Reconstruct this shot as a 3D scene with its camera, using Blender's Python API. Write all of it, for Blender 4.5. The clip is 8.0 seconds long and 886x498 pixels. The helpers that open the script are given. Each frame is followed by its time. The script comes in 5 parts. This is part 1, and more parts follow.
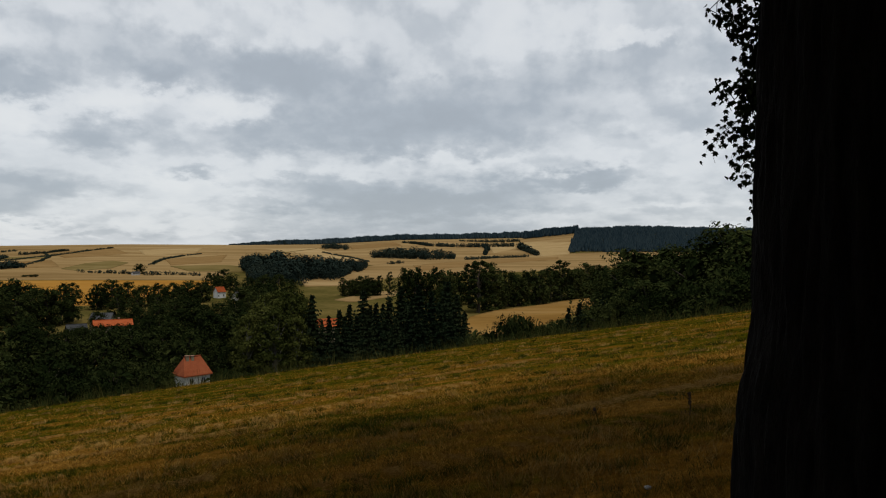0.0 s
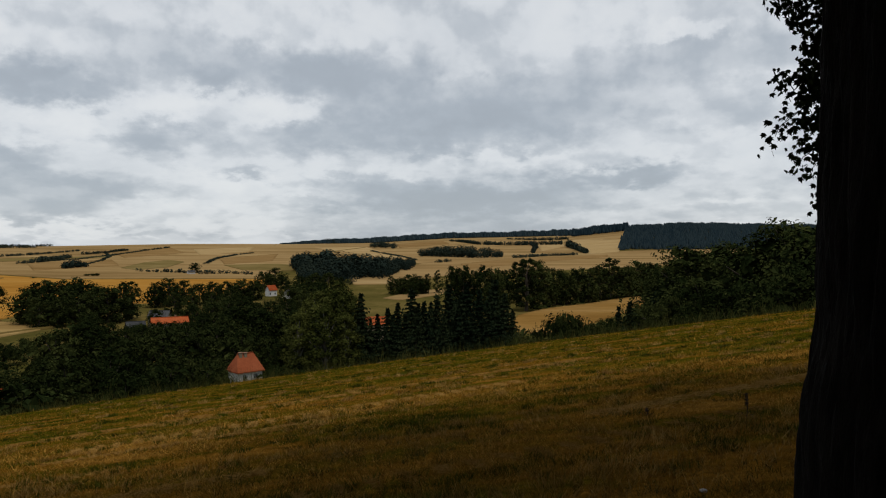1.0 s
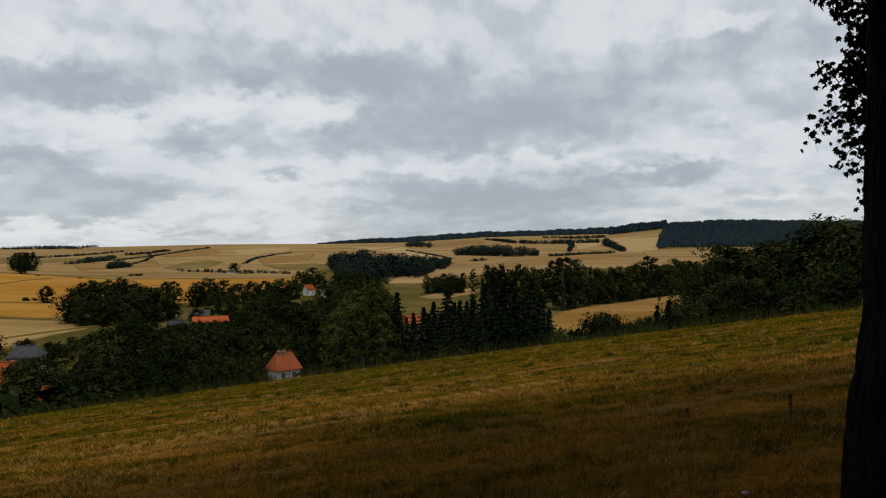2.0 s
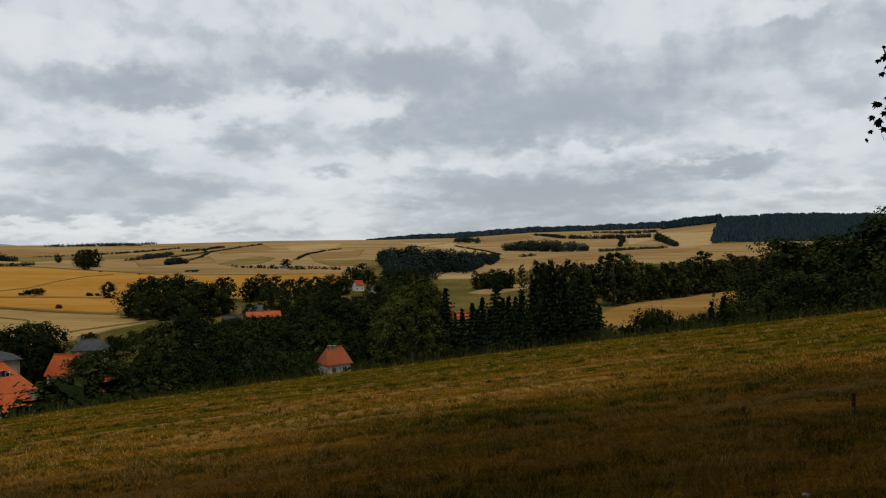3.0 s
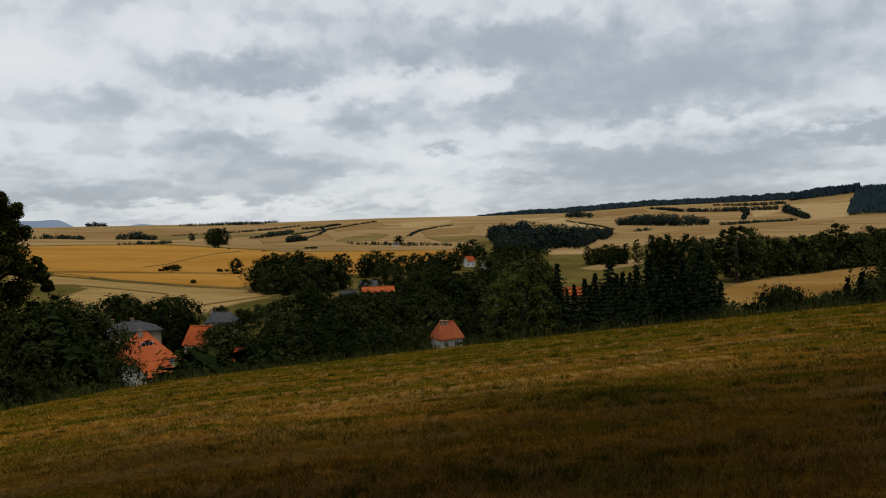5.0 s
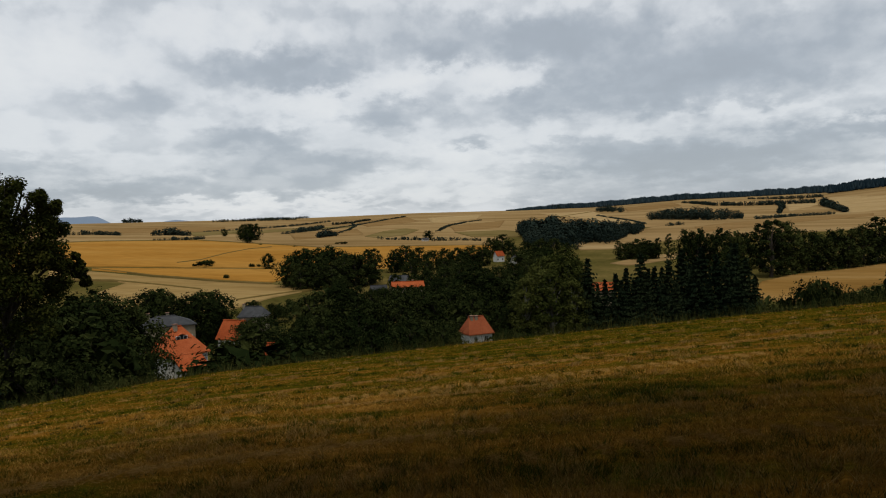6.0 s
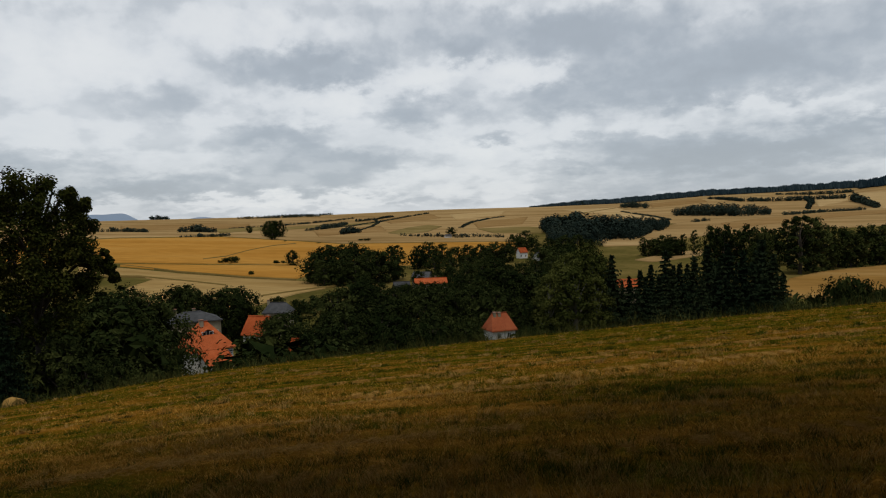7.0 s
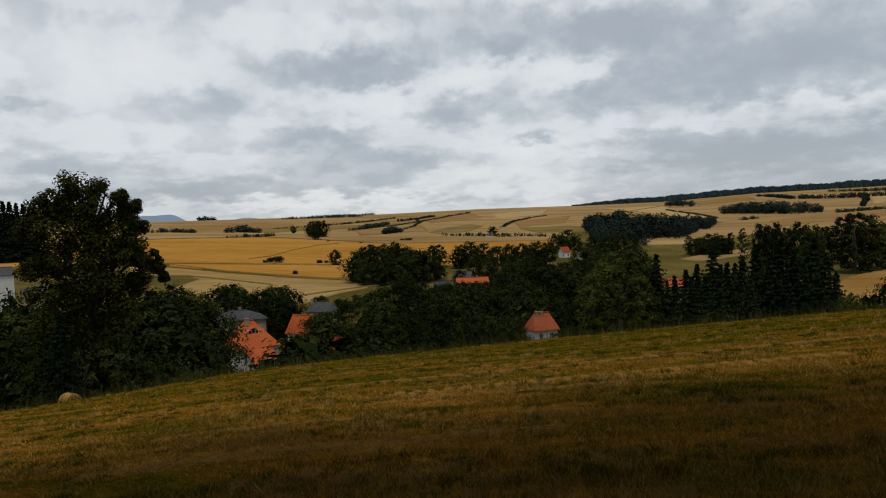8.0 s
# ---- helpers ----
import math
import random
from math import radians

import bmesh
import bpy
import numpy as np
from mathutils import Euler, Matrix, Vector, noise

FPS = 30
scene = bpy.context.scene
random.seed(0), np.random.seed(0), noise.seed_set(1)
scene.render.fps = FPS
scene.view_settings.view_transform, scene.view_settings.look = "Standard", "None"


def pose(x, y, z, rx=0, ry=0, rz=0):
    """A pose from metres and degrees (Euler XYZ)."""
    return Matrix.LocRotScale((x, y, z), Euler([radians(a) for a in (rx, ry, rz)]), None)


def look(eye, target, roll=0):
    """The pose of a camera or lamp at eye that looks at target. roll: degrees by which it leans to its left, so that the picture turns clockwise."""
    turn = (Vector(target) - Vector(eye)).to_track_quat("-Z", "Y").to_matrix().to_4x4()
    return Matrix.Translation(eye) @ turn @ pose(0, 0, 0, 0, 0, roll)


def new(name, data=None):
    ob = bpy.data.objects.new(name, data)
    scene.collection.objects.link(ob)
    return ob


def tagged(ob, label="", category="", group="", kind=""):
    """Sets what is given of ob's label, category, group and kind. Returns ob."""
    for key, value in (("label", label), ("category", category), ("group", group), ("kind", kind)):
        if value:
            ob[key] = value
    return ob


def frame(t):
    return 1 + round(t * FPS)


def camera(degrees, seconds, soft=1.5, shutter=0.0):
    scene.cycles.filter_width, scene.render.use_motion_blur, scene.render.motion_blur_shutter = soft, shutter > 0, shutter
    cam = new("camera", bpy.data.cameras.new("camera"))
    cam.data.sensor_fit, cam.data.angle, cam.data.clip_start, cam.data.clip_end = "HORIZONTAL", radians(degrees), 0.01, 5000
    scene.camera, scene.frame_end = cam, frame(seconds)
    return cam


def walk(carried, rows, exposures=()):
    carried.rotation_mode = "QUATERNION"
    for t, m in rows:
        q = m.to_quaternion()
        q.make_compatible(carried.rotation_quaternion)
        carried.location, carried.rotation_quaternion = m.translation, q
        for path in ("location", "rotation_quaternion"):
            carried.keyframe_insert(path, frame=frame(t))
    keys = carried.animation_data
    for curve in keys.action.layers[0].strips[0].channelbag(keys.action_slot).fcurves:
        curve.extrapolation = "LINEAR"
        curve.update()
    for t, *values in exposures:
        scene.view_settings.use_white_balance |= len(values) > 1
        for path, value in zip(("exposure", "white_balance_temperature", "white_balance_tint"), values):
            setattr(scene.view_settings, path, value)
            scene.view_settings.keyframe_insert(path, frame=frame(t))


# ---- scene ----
from mathutils.geometry import delaunay_2d_cdt

# ---- camera: a slow turn on the spot ----
cam = camera(65.2, 8.0, soft=1.1)
EYE = 1.6
# seconds, metres off the stand (x, y, z), heading to the left, tilt up, lean (degrees)
PATH = [
    (0, 0.003, 0.0, 0.01, 0.432, 0.227, 0.126),
    (0.5, 0.001, 0.004, 0.009, 2.284, 0.125, 0.019),
    (1, -0.006, 0.028, 0.005, 4.359, 0.083, -0.107),
    (1.5, -0.004, 0.025, 0.005, 5.805, 0.052, -0.272),
    (3, -0.008, 0.038, 0.001, 11.293, -0.306, -0.631),
    (3.5, -0.008, 0.035, -0.001, 13.818, -0.823, -0.793),
    (4, -0.014, 0.053, -0.002, 16.312, -1.265, -0.973),
    (4.5, -0.015, 0.056, -0.004, 18.439, -1.589, -1.147),
    (5, -0.017, 0.059, -0.005, 20.447, -2.155, -1.287),
    (6.5, -0.021, 0.064, -0.005, 23.705, -2.598, -1.554),
    (7, -0.024, 0.069, -0.007, 24.794, -2.747, -1.604),
    (7.5, -0.025, 0.071, -0.007, 26.623, -2.759, -1.774),
    (8, -0.024, 0.068, -0.006, 28.228, -2.685, -1.912),
]


def facing(x, y, z, heading, tilt, lean):
    eye = Vector((x, y, EYE + z))
    a, b = radians(heading), radians(tilt)
    return look(eye, eye + Vector((-math.sin(a) * math.cos(b), math.cos(a) * math.cos(b), math.sin(b))), lean)


walk(cam, [(t, facing(*p)) for t, *p in PATH])
scene.view_settings.exposure = 0.0

# ---- world: an overcast sky over a thin clear one ----
SUN_AZ, SUN_EL = -150.0, 70.0  # degrees to the left of the first heading, and up
world = bpy.data.worlds.new("sky")
scene.world = world
world.use_nodes = True
wn, wl = world.node_tree.nodes, world.node_tree.links
wn.clear()


def wmath(op, a, b=None, c=None):
    n = wn.new("ShaderNodeMath")
    n.operation = op
    for i, v in enumerate((a, b, c)):
        if v is None:
            continue
        if isinstance(v, (int, float)):
            n.inputs[i].default_value = v
        else:
            wl.new(v, n.inputs[i])
    return n.outputs[0]


def wnoise(vec, scale, detail, rough=0.55, distortion=0.0):
    n = wn.new("ShaderNodeTexNoise")
    n.inputs["Scale"].default_value, n.inputs["Detail"].default_value = scale, detail
    n.inputs["Roughness"].default_value, n.inputs["Distortion"].default_value = rough, distortion
    wl.new(vec, n.inputs["Vector"])
    return n.outputs["Fac"]


coord = wn.new("ShaderNodeTexCoord")
sep = wn.new("ShaderNodeSeparateXYZ")
wl.new(coord.outputs["Generated"], sep.inputs[0])
sx, sy, sz = sep.outputs
azim = wmath("MULTIPLY", wmath("ARCTAN2", wmath("MULTIPLY", sx, -1.0), sy), 57.2958)
elev = wmath("MULTIPLY", wmath("ARCSINE", sz), 57.2958)
# cloud cells shrink towards the horizon
tall = wmath("LOGARITHM", wmath("ADD", wmath("MAXIMUM", elev, 0.0), 8.0), 2.71828)


def cells(du, dv):
    n = wn.new("ShaderNodeCombineXYZ")
    wl.new(wmath("MULTIPLY_ADD", wmath("MULTIPLY", azim, 0.085), 1.0, du), n.inputs[0])
    wl.new(wmath("MULTIPLY_ADD", tall, 2.4, dv), n.inputs[1])
    return n.outputs[0]


def soft(lo, hi, v):
    n = wn.new("ShaderNodeMapRange")
    n.interpolation_type = "SMOOTHSTEP"
    n.inputs[1].default_value, n.inputs[2].default_value = lo, hi
    wl.new(v, n.inputs[0])
    return n.outputs[0]


warp_a = wmath("MULTIPLY", wmath("SUBTRACT", wnoise(cells(3.1, 7.7), 4.5, 9, 0.58), 0.5), 7.0)
warp_e = wmath("MULTIPLY", wmath("SUBTRACT", wnoise(cells(13.7, 4.1), 5.0, 9, 0.58), 0.5), 4.2)
azim_w, elev_w = wmath("ADD", azim, warp_a), wmath("ADD", elev, warp_e)
# heavy cloud banks and bright gaps: heading, height, half widths (degrees), weight
BANKS = [
    (25.7, 15.1, 7.7, 1.45, 0.30),
    (13.7, 14.0, 7.8, 1.73, 0.60),
    (35.0, 11.9, 6.4, 1.19, 0.55),
    (22.5, 13.0, 2.1, 0.61, 0.35),
    (27.4, 8.6, 3.0, 1.07, 0.45),
    (37.5, 6.6, 3.9, 0.95, 0.50),
    (32.4, 4.6, 7.9, 0.81, 0.35),
    (46.6, 9.2, 3.4, 1.35, 0.30),
    (40.3, 8.8, 3.2, 0.76, 0.22),
    (6.0, 10.0, 9.2, 2.01, 0.62),
    (2.6, 3.9, 7.3, 0.89, 0.50),
    (11.1, 5.4, 5.0, 0.64, 0.35),
    (-11.2, 5.9, 3.2, 0.72, 0.40),
    (-5.6, 5.3, 3.1, 0.76, 0.28),
    (38.6, 3.0, 13.0, 0.78, 0.36),
    (48.9, 2.4, 4.2, 0.64, 0.30),
    (-4.5, 12.1, 9.8, 2.11, 0.32),
    (20.3, 6.2, 1.9, 0.50, 0.35),
    (17.5, 8.8, 4.2, 1.27, 0.30),
    (13.9, 3.9, 3.2, 0.55, 0.28),
    (25.8, 11.2, 2.7, 0.97, -0.40),
    (32.1, 9.3, 3.3, 1.14, -0.40),
    (25.9, 3.2, 4.1, 0.92, -0.35),
    (17.4, 11.1, 2.6, 0.98, -0.42),
    (38.7, 15.0, 8.5, 0.97, -0.22),
    (47.5, 12.8, 5.3, 1.54, -0.18),
    (22.7, 5.0, 5.1, 0.92, -0.30),
    (14.8, 2.0, 11.9, 0.56, -0.25),
    (35.8, 1.5, 10.1, 0.40, -0.30),
    (0.4, 14.6, 5.4, 0.65, -0.12),
    (-0.4, 7.5, 6.2, 0.52, -0.22),
    (-15.3, 14.7, 8.2, 1.52, 0.36),
    (-10.0, 5.9, 3.6, 0.73, 0.30),
    (-18.3, 10.3, 4.0, 1.12, 0.28),
    (-14.9, 16.7, 3.0, 0.50, -0.35),
    (-17.9, 3.6, 2.5, 0.44, -0.20),
    (-22.4, 5.0, 5.9, 0.86, 0.15),
    (58.9, 8.9, 1.5, 0.39, 0.28),
    (56.7, 4.6, 6.8, 0.65, 0.32),
    (57.2, 2.5, 5.7, 0.49, 0.28),
    (54.9, 11.6, 5.5, 1.97, -0.20),
    (37.9, 14.7, 6.7, 1.09, -0.12),
    (0.7, 4.1, 8.8, 1.55, 0.45),
    (6.9, 1.6, 9.3, 1.12, 0.40),
    (-2.1, 1.6, 5.2, 0.80, 0.35),
]
broad = wnoise(cells(0.0, 0.0), 1.0, 5, 0.5)
puff = wnoise(cells(5.2, 9.4), 3.0, 9, 0.5)
fleck = wnoise(cells(21.0, 3.0), 8.0, 5, 0.5)
gloom = wmath("MULTIPLY_ADD", soft(0.40, 0.62, broad), 0.22, -0.14)
gloom = wmath("ADD", gloom, wmath("MULTIPLY_ADD", soft(0.42, 0.62, puff), 0.30, -0.13))
gloom = wmath("ADD", gloom, wmath("MULTIPLY", wmath("SUBTRACT", fleck, 0.5), 0.24))
for az0, el0, wa, we, weight in BANKS:
    da = wmath("MULTIPLY", wmath("SUBTRACT", azim_w, az0), 0.85 / wa)
    de = wmath("MULTIPLY", wmath("SUBTRACT", elev_w, el0), 0.85 / we)
    d2 = wmath("ADD", wmath("MULTIPLY", da, da), wmath("MULTIPLY", de, de))
    gloom = wmath("ADD", gloom, wmath("MULTIPLY", wmath("EXPONENT", wmath("MULTIPLY", wmath("POWER", d2, 1.5), -1.0)), 1.15 * weight))
gloom = wmath("ADD", gloom, wmath("MULTIPLY", wmath("SUBTRACT", 1.0, soft(0.0, 9.0, elev)), 0.12))
gloom = wmath("MULTIPLY", wmath("TANH", wmath("MULTIPLY", gloom, 1.7)), 0.54)
# thicker unseen cloud added overhead and to the rear to darken the land
ahead = wmath("MULTIPLY_ADD", sx, -0.34, wmath("MULTIPLY", sy, 0.94))
rear = wmath("MULTIPLY", wmath("MINIMUM", wmath("MAXIMUM", wmath("MULTIPLY_ADD", ahead, -1.6, 0.55), 0.0), 1.0), 0.75)
high = wmath("MULTIPLY", wmath("MINIMUM", wmath("MAXIMUM", wmath("MULTIPLY_ADD", sz, 2.2, -0.9), 0.0), 1.0), 0.75)
thick = wmath("MAXIMUM", rear, high)
gloom = wmath("ADD", gloom, thick)
ramp = wn.new("ShaderNodeValToRGB")
ramp.color_ramp.elements[0].position, ramp.color_ramp.elements[0].color = 0.0, (0.83, 0.845, 0.85, 1)
ramp.color_ramp.elements[1].position, ramp.color_ramp.elements[1].color = 1.0, (0.15, 0.17, 0.195, 1)
for where, tone in ((0.3, (0.70, 0.73, 0.76, 1)), (0.62, (0.42, 0.465, 0.515, 1))):
    e = ramp.color_ramp.elements.new(where)
    e.color = tone
wl.new(wmath("MULTIPLY_ADD", gloom, 0.62, 0.36), ramp.inputs[0])
clear = wn.new("ShaderNodeTexSky")
clear.sky_type, clear.sun_disc = "NISHITA", False
clear.sun_elevation, clear.sun_rotation = radians(SUN_EL), radians(-SUN_AZ)
thin = wn.new("ShaderNodeMixRGB")
thin.inputs[0].default_value = 0.10
wl.new(ramp.outputs[0], thin.inputs[1])
pale = wn.new("ShaderNodeMixRGB")
pale.blend_type = "MULTIPLY"
pale.inputs[0].default_value, pale.inputs[2].default_value = 1.0, (0.10, 0.10, 0.10, 1)
wl.new(clear.outputs[0], pale.inputs[1])
wl.new(pale.outputs[0], thin.inputs[2])
back = wn.new("ShaderNodeBackground")
back.inputs[1].default_value = 1.0
wl.new(thin.outputs[0], back.inputs[0])
wout = wn.new("ShaderNodeOutputWorld")
wl.new(back.outputs[0], wout.inputs[0])

sun = new("sun", bpy.data.lights.new("sun", "SUN"))
sun.data.energy, sun.data.angle, sun.data.color = 1.5, radians(13), (1.0, 0.92, 0.78)
sa, se = radians(SUN_AZ), radians(SUN_EL)
sun.matrix_world = look(Vector((-math.sin(sa) * math.cos(se), math.cos(sa) * math.cos(se), math.sin(se))) * 100, (0, 0, 0))


# ---- materials ----
def material(name, tones, scale=1.0, rough=0.85, bump=0.0, bump_scale=30.0, by="object", fine=0.0, stretch=(1, 1, 1), turn=0.0, metal=0.0, spec=0.3, vary=0.5, drift=None):
    """tones: colours mixed by a broad noise; by: object, island or place adds a tone of its own to each."""
    m = bpy.data.materials.new(name)
    m.use_nodes = True
    nodes, links = m.node_tree.nodes, m.node_tree.links
    shader = nodes["Principled BSDF"]
    shader.inputs["Roughness"].default_value, shader.inputs["Metallic"].default_value = rough, metal
    shader.inputs["Specular IOR Level"].default_value = spec
    tc = nodes.new("ShaderNodeTexCoord")
    mp = nodes.new("ShaderNodeMapping")
    mp.inputs["Scale"].default_value, mp.inputs["Rotation"].default_value = stretch, (0, 0, radians(turn))
    geo = nodes.new("ShaderNodeNewGeometry")
    links.new(geo.outputs["Position"] if by == "place" else tc.outputs["Object"], mp.inputs[0])
    n1 = nodes.new("ShaderNodeTexNoise")
    n1.inputs["Scale"].default_value, n1.inputs["Detail"].default_value, n1.inputs["Roughness"].default_value = scale, 7, 0.62
    links.new(mp.outputs[0], n1.inputs["Vector"])
    fac = n1.outputs["Fac"]
    if by in ("object", "island"):
        info = nodes.new("ShaderNodeObjectInfo")
        mix = nodes.new("ShaderNodeMath")
        mix.operation = "MULTIPLY_ADD"
        mix.inputs[1].default_value = vary if by == "island" else 0.35
        links.new(geo.outputs["Random Per Island"] if by == "island" else info.outputs["Random"], mix.inputs[0])
        half = nodes.new("ShaderNodeMath")
        half.operation = "MULTIPLY_ADD"
        half.inputs[1].default_value, half.inputs[2].default_value = (1.0 - vary * 0.7 if by == "island" else 0.65), -0.06
        links.new(fac, half.inputs[0])
        links.new(half.outputs[0], mix.inputs[2])
        fac = mix.outputs[0]
        if by == "island":
            own = nodes.new("ShaderNodeMath")
            own.operation = "MULTIPLY_ADD"
            own.inputs[1].default_value = 0.32
            links.new(info.outputs["Random"], own.inputs[0])
            sub = nodes.new("ShaderNodeMath")
            sub.operation = "SUBTRACT"
            sub.inputs[1].default_value = 0.15
            links.new(fac, sub.inputs[0])
            links.new(sub.outputs[0], own.inputs[2])
            fac = own.outputs[0]
    if drift:
        # the grass is drier beside the row of trees and greener out on the slope
        axes = nodes.new("ShaderNodeSeparateXYZ")
        links.new(geo.outputs["Position"], axes.inputs[0])
        away = nodes.new("ShaderNodeMapRange")
        away.inputs[1].default_value, away.inputs[2].default_value = drift[0], drift[1]
        away.inputs[3].default_value, away.inputs[4].default_value = drift[2], drift[3]
        links.new(axes.outputs[1], away.inputs[0])
        shift = nodes.new("ShaderNodeMath")
        links.new(fac, shift.inputs[0])
        links.new(away.outputs[0], shift.inputs[1])
        fac = shift.outputs[0]
    cr = nodes.new("ShaderNodeValToRGB")
    lo, hi = 0.3, 0.7
    for i, c in enumerate(tones):
        at = lo + (hi - lo) * i / max(1, len(tones) - 1)
        e = cr.color_ramp.elements[i] if i < 2 else cr.color_ramp.elements.new(at)
        e.color = (*c, 1)
        e.position = at
    links.new(fac, cr.inputs[0])
    colour = cr.outputs[0]
    if fine:
        n2 = nodes.new("ShaderNodeTexNoise")
        n2.inputs["Scale"].default_value, n2.inputs["Detail"].default_value = scale * 14, 6
        links.new(mp.outputs[0], n2.inputs["Vector"])
        grain = nodes.new("ShaderNodeMixRGB")
        grain.blend_type = "OVERLAY"
        grain.inputs[0].default_value = fine
        links.new(colour, grain.inputs[1])
        links.new(n2.outputs["Fac"], grain.inputs[2])
        colour = grain.outputs[0]
    links.new(colour, shader.inputs["Base Color"])
    if bump:
        n3 = nodes.new("ShaderNodeTexNoise")
        n3.inputs["Scale"].default_value, n3.inputs["Detail"].default_value = bump_scale, 5
        links.new(mp.outputs[0], n3.inputs["Vector"])
        b = nodes.new("ShaderNodeBump")
        b.inputs["Strength"].default_value, b.inputs["Distance"].default_value = bump, 0.05
        links.new(n3.outputs["Fac"], b.inputs["Height"])
        links.new(b.outputs[0], shader.inputs["Normal"])
    return m


M_FIELD = material("mown_grass", [(0.030, 0.036, 0.002), (0.075, 0.060, 0.004), (0.170, 0.076, 0.008), (0.265, 0.130, 0.024)], 0.42, 0.95, 1.0, 22, "place", 0.95, (0.45, 1.9, 1), -21, spec=0.0, drift=(7, 34, 0.05, -0.07))
M_BLADE = material("grass_blades", [(0.026, 0.040, 0.002), (0.070, 0.064, 0.004), (0.200, 0.094, 0.010), (0.46, 0.255, 0.055)], 0.42, 0.9, by="island", spec=0.0, vary=0.42, stretch=(0.45, 1.9, 1), turn=-21, fine=0.9, drift=(7, 34, 0.05, -0.07))
M_STRAW_TUFT = material("straw_tuft", [(0.12, 0.070, 0.014), (0.24, 0.135, 0.032), (0.38, 0.235, 0.075)], 1.5, 0.9, by="island", spec=0.0)
M_GREEN_TUFT = material("green_tuft", [(0.030, 0.042, 0.004), (0.058, 0.072, 0.008), (0.10, 0.100, 0.014)], 1.5, 0.9, by="island", spec=0.0)
M_WEED = material("weeds", [(0.022, 0.030, 0.008), (0.045, 0.052, 0.013), (0.09, 0.085, 0.025)], 0.4, 0.9, by="island", spec=0.0)
M_HAY = material("dry_hay", [(0.17, 0.085, 0.018), (0.26, 0.14, 0.034), (0.34, 0.20, 0.06)], 2.0, 0.9, by="island", spec=0.0)
M_MEADOW = material("meadow", [(0.055, 0.052, 0.012), (0.108, 0.086, 0.024), (0.19, 0.135, 0.045)], 0.02, 0.95, 0.6, 2.0, "place", 0.4, spec=0.0)
M_GOLD = material("ripe_wheat", [(0.33, 0.150, 0.026), (0.40, 0.198, 0.040), (0.45, 0.242, 0.060)], 0.012, 0.95, 0.5, 1.0, "place", 0.35, (0.35, 1.6, 1), 25, spec=0.0)
M_PALE = material("pale_barley", [(0.25, 0.155, 0.052), (0.33, 0.218, 0.084), (0.40, 0.275, 0.115)], 0.015, 0.95, 0.5, 1.0, "place", 0.35, (0.3, 1.8, 1), 40, spec=0.0)
M_STUBBLE = material("stubble", [(0.195, 0.120, 0.046), (0.305, 0.198, 0.084), (0.385, 0.265, 0.124)], 0.007, 0.95, 0.4, 0.5, "place", 0.35, (0.4, 2.2, 1), 60, spec=0.0)
M_STUBBLE_B = material("dark_stubble", [(0.20, 0.118, 0.044), (0.26, 0.158, 0.062), (0.31, 0.20, 0.085)], 0.012, 0.95, 0.4, 0.5, "place", 0.35, (0.4, 2.2, 1), 20, spec=0.0)
M_STUBBLE_C = material("light_stubble", [(0.34, 0.225, 0.098), (0.405, 0.28, 0.130), (0.45, 0.32, 0.16)], 0.012, 0.95, 0.4, 0.5, "place", 0.35, (0.4, 2.2, 1), -30, spec=0.0)
M_OCHRE = material("ripe_oats", [(0.20, 0.105, 0.026), (0.27, 0.150, 0.042), (0.35, 0.215, 0.078)], 0.02, 0.95, 0.5, 1.0, "place", 0.35, (0.3, 1.8, 1), 15, spec=0.0)
M_STRIP = material("dull_grass_strip", [(0.14, 0.105, 0.036), (0.195, 0.142, 0.052), (0.25, 0.185, 0.076)], 0.02, 0.95, by="place", spec=0.0)
M_TRACK = material("track_grass", [(0.12, 0.085, 0.025), (0.19, 0.13, 0.045)], 0.05, 0.95, by="place", spec=0.0)
M_LEAF = material("leaf", [(0.010, 0.016, 0.005), (0.021, 0.029, 0.009), (0.047, 0.055, 0.016)], 0.3, 0.75, by="island", spec=0.0, vary=0.28)
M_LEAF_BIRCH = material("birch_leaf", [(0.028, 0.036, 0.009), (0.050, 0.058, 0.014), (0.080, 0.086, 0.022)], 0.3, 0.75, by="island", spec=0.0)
# olive leaf, brighter and warmer than M_LEAF: sunlight put into the colour
M_LEAF_SUNLIT = material("sunlit_leaf", [(0.020, 0.026, 0.006), (0.048, 0.050, 0.011), (0.105, 0.092, 0.020)], 0.35, 0.7, by="island", spec=0.0, vary=0.34)
M_NEEDLE = material("needle", [(0.008, 0.015, 0.008), (0.015, 0.024, 0.012), (0.025, 0.034, 0.015)], 0.4, 0.8, by="island", spec=0.0, vary=0.3)
# spruce green with the blue of distance haze mixed into the colour
M_HAZEWOOD = material("haze_blue_wood", [(0.014, 0.027, 0.036), (0.022, 0.038, 0.048), (0.034, 0.052, 0.060)], 0.004, 0.9, by="island", spec=0.0)
M_HEDGE = material("hedge_leaf", [(0.016, 0.026, 0.022), (0.028, 0.040, 0.031), (0.046, 0.057, 0.040)], 0.02, 0.9, by="island", spec=0.0, vary=0.3)
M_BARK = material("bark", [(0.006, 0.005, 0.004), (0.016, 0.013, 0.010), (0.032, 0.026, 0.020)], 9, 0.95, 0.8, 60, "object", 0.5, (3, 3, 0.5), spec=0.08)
M_TRUNK = material("far_bark", [(0.04, 0.032, 0.024), (0.08, 0.065, 0.05)], 1.5, 0.95)
M_WHITEBARK = material("birch_bark", [(0.16, 0.15, 0.13), (0.36, 0.35, 0.32)], 1.2, 0.85, stretch=(1, 1, 0.4))
